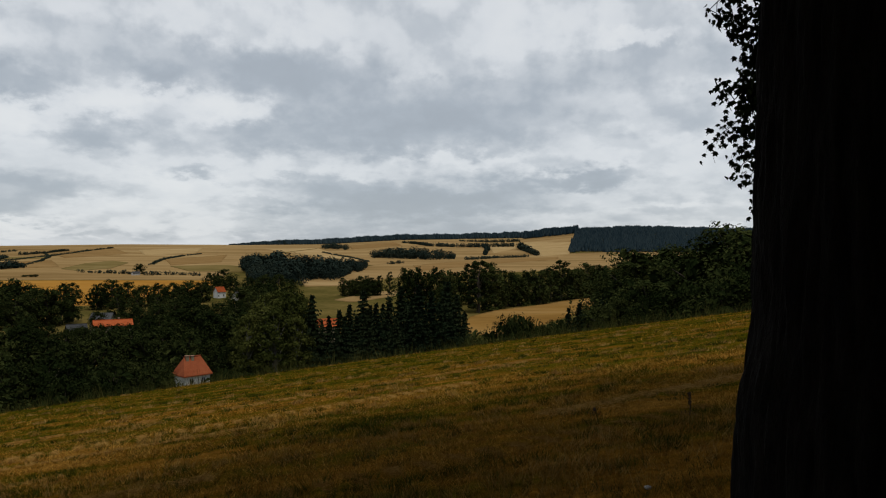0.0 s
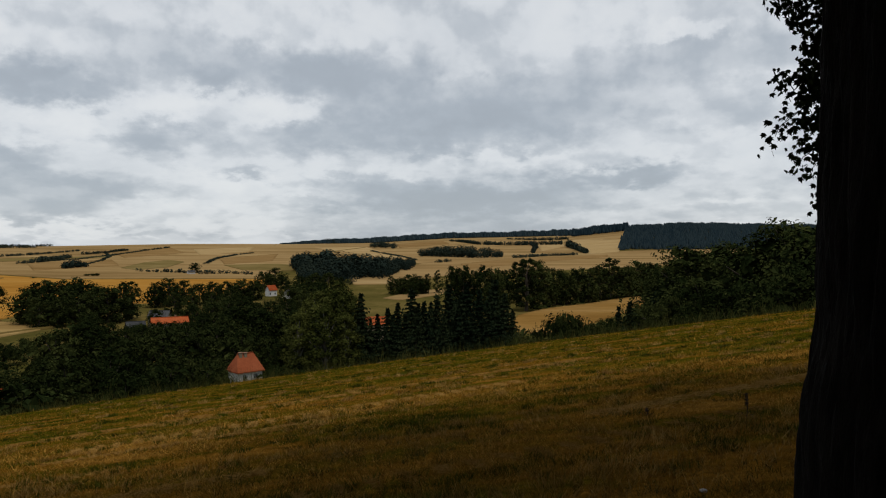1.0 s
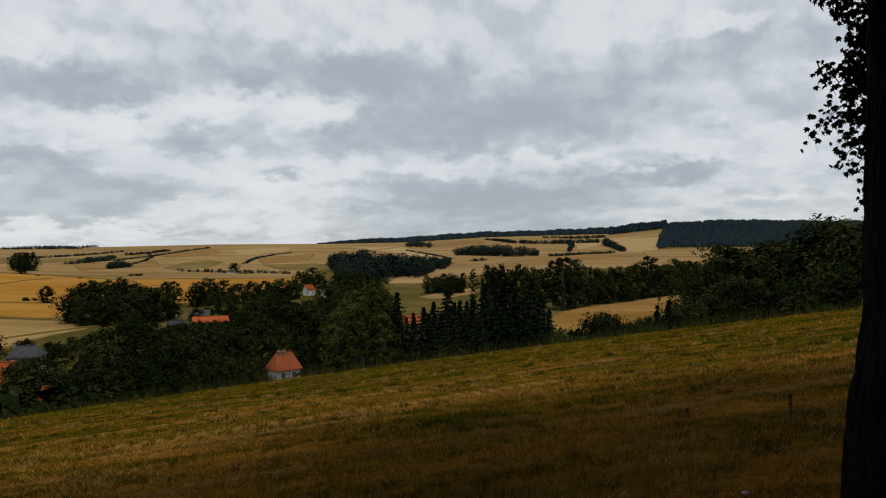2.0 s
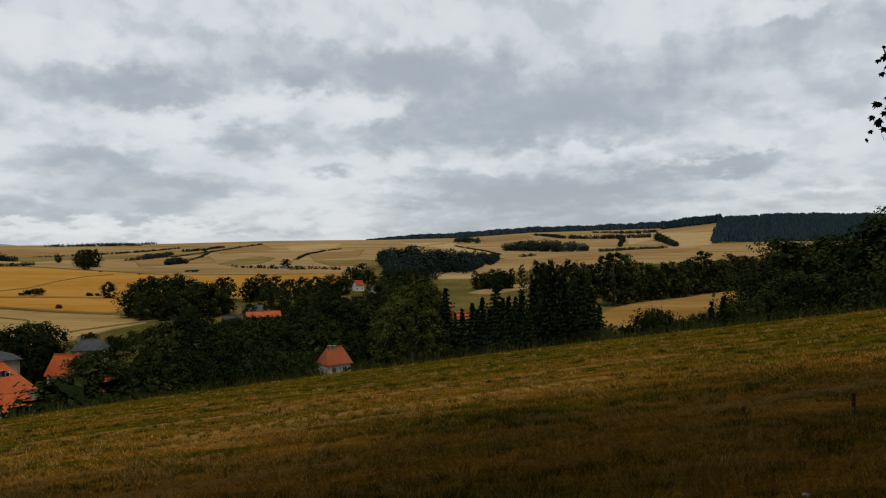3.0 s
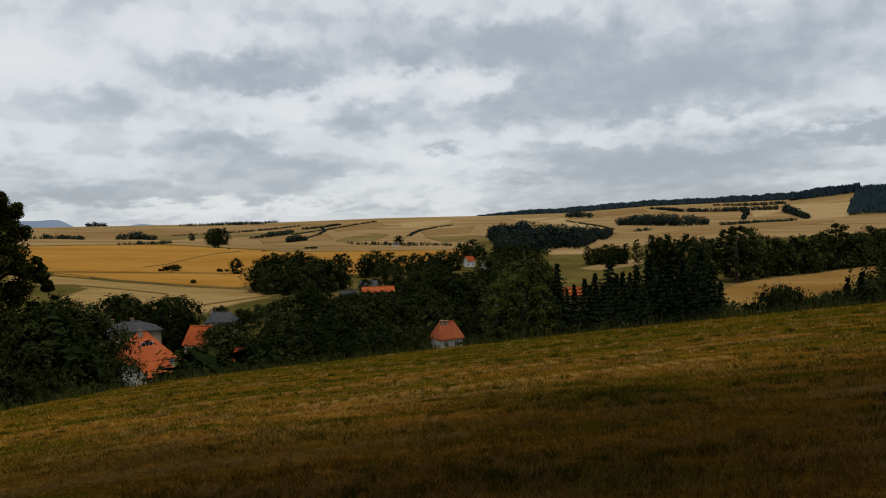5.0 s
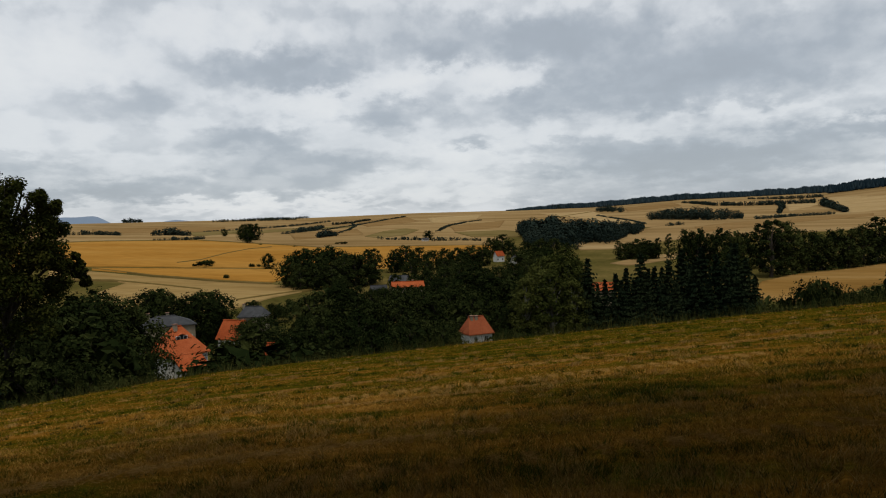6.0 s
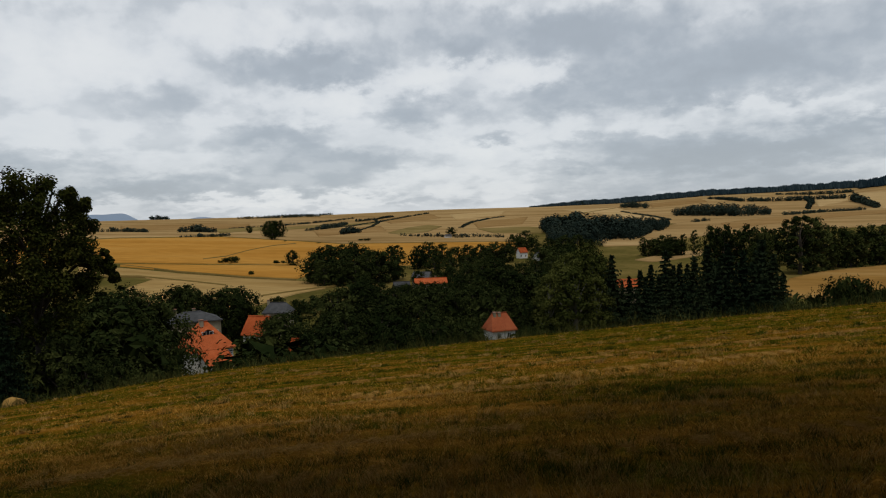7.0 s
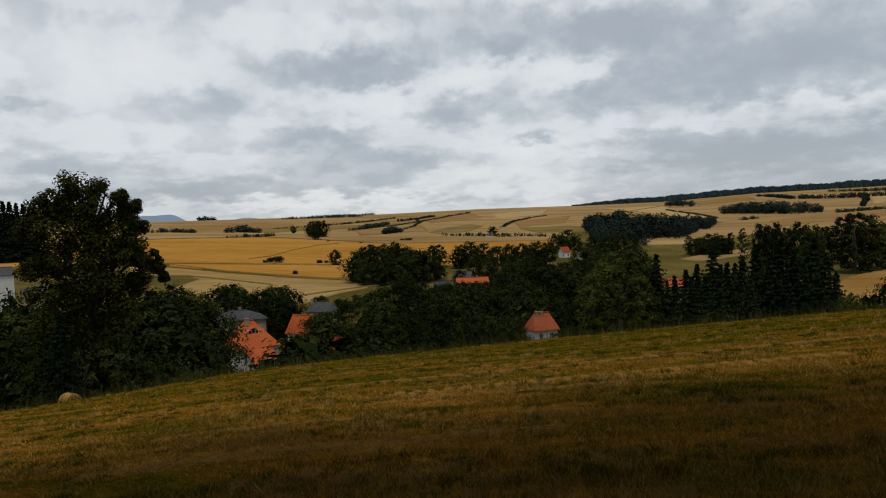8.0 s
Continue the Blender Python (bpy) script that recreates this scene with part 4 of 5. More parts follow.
for i, line in enumerate((HEDGE_LANE, HEDGE_LANE_B, HEDGE_B, HEDGE_C, HEDGE_D, HEDGE_E, HEDGE_F, HEDGE_G, HEDGE_H, HEDGE_HILL_A, HEDGE_HILL_B, HEDGE_HILL_C, HEDGE_HILL_D, HEDGE_HILL_E, HEDGE_HILL_F, HEDGE_I, HEDGE_J, HEDGE_K, HEDGE_L, HEDGE_M, HEDGE_N, HEDGE_O)):
    hedgerow(line, 200 + i, 3.0, 1.7)
for i, line in enumerate((WOOD_SLOPE, WOOD_SLOPE_LOW)):
    hedgerow(line, 230 + i, 40, 1.6, "dark deciduous wood on the far slope", "wood", 130, 0.078)
for i, line in enumerate((WOOD_PATCH, WOOD_PATCH_B, WOOD_PATCH_C)):
    hedgerow(line, 240 + i, 25, 2.0, "dark patch of wood among stubble fields", "wood", 90, 0.085)


def forest(name, az0, az1, r_low, r_high, h, spacing, seed, label, slant=0.0, taper=None):
    rng = np.random.default_rng(seed)
    area = radians(az1 - az0) * (r_high**2 - r_low**2) / 2
    n = int(area / spacing**2)
    az, r = rng.uniform(az0, az1, n), np.sqrt(rng.uniform(r_low**2, r_high**2, n))
    keep = az < az1 - slant * ((r - r_low) / (r_high - r_low)) + rng.normal(0, 0.06, n)
    az, r = az[keep], r[keep]
    tall = h * rng.uniform(0.8, 1.1, len(az)) * (1 + 0.06 * np.sin(az * 2.1) + 0.05 * np.sin(az * 7.7))
    if taper:
        tall *= np.interp(az, *taper)
    clumps(name, az, r, tall, True, label, "forest", seed)


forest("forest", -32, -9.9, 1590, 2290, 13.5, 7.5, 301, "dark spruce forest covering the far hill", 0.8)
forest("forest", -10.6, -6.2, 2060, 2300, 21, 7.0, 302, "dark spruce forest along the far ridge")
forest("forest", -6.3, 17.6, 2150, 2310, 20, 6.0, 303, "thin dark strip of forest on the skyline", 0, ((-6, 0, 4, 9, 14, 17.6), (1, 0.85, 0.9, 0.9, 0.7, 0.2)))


# ---- the lone broad tree at the foot of the field ----
def big_tree():
    """Leaf masses: metres to the right of the trunk, height, radius."""
    rng = np.random.default_rng(401)
    masses = [(-1.1, 23.7, 1.5), (0.9, 23.6, 1.3), (-2.7, 23.0, 1.1), (2.9, 22.8, 1.2), (-3.9, 21.7, 1.4), (-1.8, 21.7, 1.8), (0.5, 21.7, 1.8), (2.5, 21.2, 1.6), (4.1, 22.2, 0.8),
              (-4.6, 20.3, 1.2), (-2.7, 19.7, 1.9), (0.0, 19.4, 2.2), (2.3, 19.1, 2.0), (4.4, 20.4, 1.2), (-4.7, 16.9, 1.2), (-3.2, 17.1, 1.5), (-1.4, 17.0, 2.0), (0.8, 16.8, 2.1), (2.7, 17.6, 1.5),
              (4.5, 17.1, 0.9), (5.0, 16.9, 0.7), (5.9, 16.4, 0.5), (6.4, 15.6, 0.5), (5.9, 17.3, 0.45), (3.7, 18.2, 1.5), (4.1, 15.6, 1.2), (-3.4, 14.6, 1.8), (-1.2, 14.2, 2.0), (1.1, 14.4, 2.0), (3.2, 14.7, 1.8), (-3.2, 12.0, 1.9), (0.0, 11.6, 1.5), (2.6, 12.2, 1.9)]
    a = radians(55.3)
    right, ahead_ = np.array((math.cos(a), math.sin(a), 0)), np.array((-math.sin(a), math.cos(a), 0))
    limbs = [tube([(0, 0, -1), (0.1, 0.1, 6), (-0.1, 0.1, 12), (0, 0, 16), (0.1, 0, 20)], [0.62, 0.48, 0.36, 0.22, 0.06], 12)]
    cv, co, cores = [], [], []
    for x, z, size in masses:
        for depth in (-1, 1):
            mid = right * (x * rng.uniform(0.9, 1.0)) + ahead_ * depth * (1.2 + 0.9 * size) * rng.uniform(0.5, 1.1) * (0.35 if x > 4.2 else 1) + [0, 0, z - 1.35 + rng.normal(0, 0.15) - (0.3 if depth > 0 else 0)]
            limbs.append(tube([(0, 0, min(z - 3.0, 18) * 0.92), mid * [0.55, 0.55, 0] + [0, 0, z - 1.1], mid], [0.13, 0.08, 0.025], 6))
            for k in range(7):
                d0 = rng.normal(0, 1, 3)
                d0 /= np.linalg.norm(d0)
                c, lr = mid + d0 * size * 0.62 * [1, 1, 0.8], size * rng.uniform(0.34, 0.52)
                m = int(100 * (0.6 + 0.4 * size))
                d = rng.normal(0, 1, (m, 3)) + [0, 0, 0.3]
                d /= np.linalg.norm(d, axis=1)[:, None]
                cv.append(c + d * lr * rng.uniform(0.55, 1.15, (m, 1)))
                co.append(d + [0, 0, 0.4])
                inner = rng.normal(0, 1, (5, 3))
                cores.append(leaf_quads(c + inner * lr * 0.2, inner, lr * 0.28, rng))
    crown = joined([leaf_quads(np.concatenate(cv), np.concatenate(co), 0.13, rng, 0.2, 0.38), *cores])
    top = tagged(new("maple_tree"), "large broad-leaved tree with an olive crown at the field's foot", "tree")
    top.location = spot(55.3, 70)
    part("trunk", mesh_np("trunk", *joined(limbs), M_TRUNK, True), top)
    part("crown", mesh_np("crown", *crown, M_LEAF_SUNLIT), top, "dense olive-green crown with gaps")


big_tree()


# ---- houses ----
def prism(bm, pts, order):
    vs = [bm.verts.new(p) for p in pts]
    for f in order:
        bm.faces.new([vs[i] for i in f])


def slab(a, b, c, d, thick):
    """A flat slab with a, b, c, d on its upper face."""
    bm = bmesh.new()
    a, b, c, d = map(Vector, (a, b, c, d))
    n = (b - a).cross(d - a).normalized() * thick
    if n.z < 0:
        n = -n
    pts = [a, b, c, d, a - n, b - n, c - n, d - n]
    prism(bm, pts, [(0, 1, 2, 3), (7, 6, 5, 4), (0, 4, 5, 1), (1, 5, 6, 2), (2, 6, 7, 3), (3, 7, 4, 0)])
    return bm


def block(x0, x1, y0, y1, z0, z1, bevel=0.0):
    bm = bmesh.new()
    bmesh.ops.create_cube(bm, size=1)
    for v in bm.verts:
        v.co = Vector((x0 if v.co.x < 0 else x1, y0 if v.co.y < 0 else y1, z0 if v.co.z < 0 else z1))
    if bevel:
        bmesh.ops.bevel(bm, geom=bm.edges[:], offset=bevel, segments=1, affect="EDGES")
    return bm


def house(label, az, r, ridge, length, depth, rise, turn, roof_mat, wall_mat, hip=0.0, chimneys=(), front=(), side=(), eyebrow=False, over=0.4, wing=None):
    """A house whose ridge lies ridge metres over the ground; rise: the roof's height; hip: how far the ridge ends lie inside the gables;
    front and side: windows (along, sill height, width, height) on the wall towards the field and on the right-hand gable."""
    top = tagged(new("house"), label, "house", "village houses")
    top.matrix_world = Matrix.Translation(spot(az, r)) @ pose(0, 0, 0, 0, 0, az + turn)
    hl, hd, eave = length / 2, depth / 2, ridge - rise
    k = rise / hd
    # walls with gables
    bm = bmesh.new()
    g = eave + rise * (1 - hip / hl if hip else 1) - 0.15
    if hip:
        prism(bm, [(-hl, -hd, -1.5), (hl, -hd, -1.5), (hl, hd, -1.5), (-hl, hd, -1.5), (-hl, -hd, eave), (hl, -hd, eave), (hl, hd, eave), (-hl, hd, eave)],
              [(0, 1, 5, 4), (1, 2, 6, 5), (2, 3, 7, 6), (3, 0, 4, 7), (4, 5, 6, 7), (3, 2, 1, 0)])
    else:
        prism(bm, [(-hl, -hd, -1.5), (hl, -hd, -1.5), (hl, hd, -1.5), (-hl, hd, -1.5), (-hl, -hd, eave), (hl, -hd, eave), (hl, hd, eave), (-hl, hd, eave), (-hl, 0, ridge - 0.12), (hl, 0, ridge - 0.12)],
              [(0, 1, 5, 4), (2, 3, 7, 6), (1, 2, 6, 9, 5), (3, 0, 4, 8, 7), (3, 2, 1, 0), (4, 5, 9, 8), (6, 7, 8, 9)])
    part("wall", bm_mesh("wall", bm, wall_mat), top)
    # roof with thickness and overhang
    bm = bmesh.new()
    low = eave - over * k
    rl = hl - hip if hip else hl + over
    e = hl + over
    d = hd + over
    up = [(-rl, 0, ridge + 0.1), (rl, 0, ridge + 0.1), (e, -d, low + 0.1), (-e, -d, low + 0.1), (e, d, low + 0.1), (-e, d, low + 0.1)]
    dn = [(x, y, z - 0.22) for x, y, z in up]
    faces = [(3, 2, 1, 0), (0, 1, 4, 5), (2, 4, 1), (5, 3, 0)]
    faces += [tuple(i + 6 for i in f[::-1]) for f in faces]
    faces += [(3, 9, 8, 2), (2, 8, 10, 4), (4, 10, 11, 5), (5, 11, 9, 3)]
    if not hip:
        faces = [(3, 2, 1, 0), (0, 1, 4, 5), (6, 7, 8, 9), (11, 10, 7, 6), (3, 9, 8, 2), (4, 10, 11, 5), (2, 8, 7, 1), (1, 7, 10, 4), (0, 6, 9, 3), (5, 11, 6, 0)]
    prism(bm, up + dn, faces)
    roof = part("roof", bm_mesh("roof", bm, roof_mat), top)
    ridge_bm = bmesh.new()
    bmesh.ops.create_cone(ridge_bm, cap_ends=True, segments=8, radius1=0.14, radius2=0.14, depth=2 * rl, matrix=pose(0, 0, ridge + 0.12, 0, 90, 0))
    part("ridge_tiles", bm_mesh("ridge_tiles", ridge_bm, roof_mat), roof)
    for cx, cy, ch in chimneys:
        base = ridge - abs(cy) * k
        c = part("chimney", bm_mesh("chimney", block(cx - 0.32, cx + 0.32, cy - 0.3, cy + 0.3, base - 0.6, base + ch, 0.02), M_PLASTER), roof, "pale chimney")
        part("chimney_cap", bm_mesh("chimney_cap", block(cx - 0.4, cx + 0.4, cy - 0.38, cy + 0.38, base + ch, base + ch + 0.14, 0.02), M_BRICK), roof)
    if eyebrow:
        # a low curved dormer in the slope towards the field
        bm = bmesh.new()
        n, w, hh = 14, 1.7, 0.85
        yb = -hd * 0.52
        zb = ridge - abs(yb) * k + 0.12
        arc, foot = [], []
        for i in range(n + 1):
            u = i / n * 2 - 1
            z = hh * (0.5 + 0.5 * math.cos(math.pi * u))
            arc.append(bm.verts.new((u * w, yb - 0.1, zb + z)))
            foot.append(bm.verts.new((u * w, yb + z / k + 0.1, zb + z + 0.05)))
        for i in range(n):
            bm.faces.new((arc[i], arc[i + 1], foot[i + 1], foot[i]))
        dormer = part("dormer", bm_mesh("dormer", bm, roof_mat), roof, "curved eyebrow dormer")
        for i in (-1, 0, 1):
            part("dormer_window", bm_mesh("dormer_window", block(i * 0.6 - 0.26, i * 0.6 + 0.26, yb - 0.06, yb + 0.3, zb - 0.1, zb + (0.62 if i == 0 else 0.42)), M_GLASS), dormer)
        part("dormer_face", bm_mesh("dormer_face", block(-1.05, 1.05, yb - 0.02, yb + 0.3, zb - 0.15, zb + 0.5), M_WHITEWASH), dormer)
    if wing:
        # a lower wing whose roof goes on from the eave towards the field
        x0, x1, run, drop = wing
        y0, y1, z0 = -hd - over + 0.25, -hd - over - run, low + 0.16
        part("wing_roof", bm_mesh("wing_roof", slab((x0, y0, z0), (x1, y0, z0), (x1 + 0.3, y1, z0 - drop), (x0 + 0.5, y1, z0 - drop), 0.2), roof_mat), top)
        bm = bmesh.new()
        prism(bm, [(x0 + 0.6, y0, -1.5), (x1 - 0.3, y0, -1.5), (x1 - 0.3, y1 + 0.4, -1.5), (x0 + 0.6, y1 + 0.4, -1.5), (x0 + 0.6, y0, z0 - 0.3), (x1 - 0.3, y0, z0 - 0.3), (x1 - 0.3, y1 + 0.4, z0 - drop + 0.05), (x0 + 0.6, y1 + 0.4, z0 - drop + 0.05)],
              [(3, 2, 6, 7), (2, 1, 5, 6), (0, 3, 7, 4), (1, 0, 4, 5), (7, 6, 5, 4), (0, 1, 2, 3)])
        part("wing_wall", bm_mesh("wing_wall", bm, wall_mat), top)
    for wall, spots_list in (("front", front), ("side", side)):
        for u, sill, ww, wh in spots_list:
            turn_m = Matrix.Identity(4) if wall == "front" else pose(0, 0, 0, 0, 0, 90)
            off = -hd if wall == "front" else -hl
            win = part("window", None, top)
            win.matrix_local = turn_m @ Matrix.Translation((u, off, sill))
            for nm, bx, mt in (("pane", (-ww / 2, ww / 2, -0.03, 0.05, 0, wh), M_GLASS), ("frame", (-ww / 2 - 0.08, -ww / 2, -0.06, 0.05, 0, wh), M_WHITEWASH), ("frame", (ww / 2, ww / 2 + 0.08, -0.06, 0.05, 0, wh), M_WHITEWASH),
                               ("frame", (-ww / 2 - 0.08, ww / 2 + 0.08, -0.06, 0.05, wh, wh + 0.08), M_WHITEWASH), ("mullion", (-0.035, 0.035, -0.06, 0.02, 0, wh), M_WHITEWASH), ("sill", (-ww / 2 - 0.14, ww / 2 + 0.14, -0.14, 0.05, -0.07, 0), M_PLASTER)):
                part(nm, bm_mesh(nm, block(*bx), mt), win)
    return top


house("red hip-roofed house with an eyebrow dormer", 44.15, 128, 11.5, 7.4, 7.0, 3.9, 24, M_TILE, M_WHITEWASH, 2.9, [(-0.5, -0.4, 0.9)], [(-3, 1.5, 1, 1.3), (0, 1.5, 1, 1.3), (3, 1.5, 1, 1.3)], [(-2.5, 5.2, 1, 1.3), (0.5, 5.2, 1, 1.3)], True, wing=(-2.9, 2.3, 3.2, 2.3))
house("plastered villa with a low grey slate roof", 44.95, 172, 12.0, 11.5, 9, 1.6, 8, M_SLATE, M_PLASTER, 3.6, [(-3.6, 0.4, 1.0), (0.6, 0.6, 0.9)],
      [(x, z, 0.9, 1.5) for x in (-4.6, -2.8, -0.9, 0.9, 2.8, 4.6) for z in (3.0, 6.4)])
house("cottage with an orange tiled roof", 39.85, 165, 10.4, 5.6, 5.2, 3.4, -40, M_TILE, M_WHITEWASH, 0, [(2.2, 0.5, 0.9)], [(-1.5, 4.6, 0.8, 1.1), (0.8, 4.6, 0.8, 1.1)], [(-1.2, 4.5, 0.8, 1.0), (1.4, 4.5, 0.8, 1.0)])
house("old barn with a weathered grey roof", 38.35, 200, 11.4, 7.0, 6.4, 2.2, -14, M_SLATE, M_PLASTER, 1.2, [(-2.8, 0.4, 1.0)])
house("small white cottage with a brown tiled roof", 20.3, 150, 10.1, 5.4, 4.4, 2.9, 28, M_OLDTILE, M_WHITEWASH, 0.9, [(-1.3, -0.3, 0.7), (-0.2, -0.3, 0.6)], [(-1.3, 5.2, 0.7, 0.9), (1.2, 5.2, 0.7, 0.9)], [(-1.0, 5.4, 0.6, 0.8), (1.0, 5.4, 0.6, 0.8)])
house("long low building with an orange roof", 25.9, 270, 10.7, 12, 5, 1.6, 6, M_TILE, M_PLASTER, 0, [(2, 0.3, 0.8)])
house("white house with a red roof", 18.3, 500, 7.4, 6.2, 5.2, 2.9, 35, M_TILE, M_WHITEWASH, 0, [], [(-2.5, 1.2, 1, 1.2), (1.5, 1.2, 1, 1.2)], [(0, 3.0, 1, 1.2)])
house("small white house in the village", 16.9, 480, 5.6, 7, 6, 2.6, 60, M_SLATE, M_WHITEWASH, 0)
house("shed with an orange roof among trees", 36.45, 122, 9.3, 3.6, 4, 2.0, -20, M_TILE, M_PLASTER, 0)
house("house with an orange roof behind spruces", 9.9, 232, 12.4, 6, 5, 2.0, 10, M_TILE, M_PLASTER, 0)
house("tiny white hut beside a lone tree", 24.35, 782, 4.0, 7, 5, 1.6, 20, M_SLATE, M_WHITEWASH, 0)
house("white house with a dark slate roof", 60.73, 300, 21.8, 5.5, 5, 2.4, 15, M_SLATE, M_WHITEWASH, 0, [], [(-3, 12, 1, 1.4), (1, 12, 1, 1.4)])
house("low pale outbuilding with a grey roof", 58.88, 296, 13.6, 8, 5, 1.6, 10, M_SLATE, M_PLASTER, 0)
house("pale low building in the village", 28.3, 277, 9.0, 6, 5, 2.4, 12, M_SLATE, M_PLASTER, 0)
house("pale ruined-looking house among trees", 26.6, 330, 8.2, 8, 6, 2.2, -18, M_SLATE, M_PLASTER, 0, [], [(-2, 3.5, 0.9, 1.3), (1, 3.5, 0.9, 1.3)])


# ---- garden fence beside the cottages ----
def fence(az0, az1, r, lift):
    top = tagged(new("fence"), "pale garden fence on a lawn", "fence")
    top.location = spot(az0, r)
    a, b = spot(az0, r), spot(az1, r)
    d = b - a
    ang = math.degrees(math.atan2(d.y, d.x))
    ln = math.hypot(d.x, d.y)
    base = Matrix.Translation((0, 0, lift)) @ pose(0, 0, 0, 0, 0, ang)
    rail = bm_mesh("rail", block(0, ln, -0.03, 0.03, 0, 0.16, 0.01), M_WHITEWASH)
    post = bm_mesh("post", block(-0.06, 0.06, -0.06, 0.06, -lift - 0.4, 1.3, 0.01), M_WHITEWASH)
    for z in (0.3, 0.7, 1.1):
        part("rail", rail, top).matrix_local = base @ Matrix.Translation((0, 0, z))
    for i in range(6):
        part("post", post, top).matrix_local = base @ Matrix.Translation((ln * i / 5, 0.06, 0))


fence(36.6, 34.9, 176, 3.2)


# ---- distant hills, coloured with the blue of haze ----
def far_hills():
    az = np.linspace(25, 75, 260)
    r = 4700.0
    mesa = 0.46 * ease(47.9, 49.6, az) * (1 - ease(51.2, 54.5, az)) + 0.5 * ease(52.5, 56, az)
    low = 0.28 + 0.1 * np.sin(az * 0.9) + 0.05 * np.sin(az * 2.3 + 1)
    el = low + mesa
    top = np.stack([-r * np.sin(np.radians(az)), r * np.cos(np.radians(az)), 1.6 + r * np.tan(np.radians(el))], -1)
    foot = top * [1, 1, 0] * 0.94 + [0, 0, -90]
    rear = top * [1, 1, 0] * 1.05 + [0, 0, -90]
    n = len(az)
    f = [(i, i + 1, n + i + 1, n + i) for i in range(n - 1)] + [(i + 1, i, 2 * n + i, 2 * n + i + 1) for i in range(n - 1)]
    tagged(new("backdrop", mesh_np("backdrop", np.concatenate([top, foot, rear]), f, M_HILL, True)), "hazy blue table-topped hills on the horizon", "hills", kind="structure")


far_hills()


# ---- round hay bale ----
def hay_bale(az, r):
    rng = np.random.default_rng(11)
    rad, half, n, m = 0.64, 0.58, 56, 14
    v, f = [], []
    prof = [(0.0, -half)] + [(rad * u, -half + 0.02 * math.sin(u * 40)) for u in np.linspace(0.12, 0.94, 9)] + [(rad, -half + 0.06)] + [(rad + 0.015 * math.sin(k * 2.1), -half + 0.06 + (2 * half - 0.12) * k / m) for k in range(1, m + 1)] + [(rad * 0.94, half), (0, half)]
    for q, y in prof:
        for k in range(n):
            a = 2 * math.pi * k / n
            j = q * (1 + rng.normal(0, 0.012))
            v.append((j * math.cos(a), y + rng.normal(0, 0.012), j * math.sin(a)))
    for i in range(len(prof) - 1):
        for k in range(n):
            f.append((i * n + k, i * n + (k + 1) % n, (i + 1) * n + (k + 1) % n, (i + 1) * n + k))
    top = tagged(new("hay_bale"), "round straw bale lying on its side in grass", "hay bale")
    top.matrix_world = Matrix.Translation(spot(az, r, rad - 0.04)) @ pose(0, 0, 0, 0, 0, az + 28)
    part("straw_roll", mesh_np("straw_roll", v, f, M_HAY), top)


hay_bale(57.05, 59)


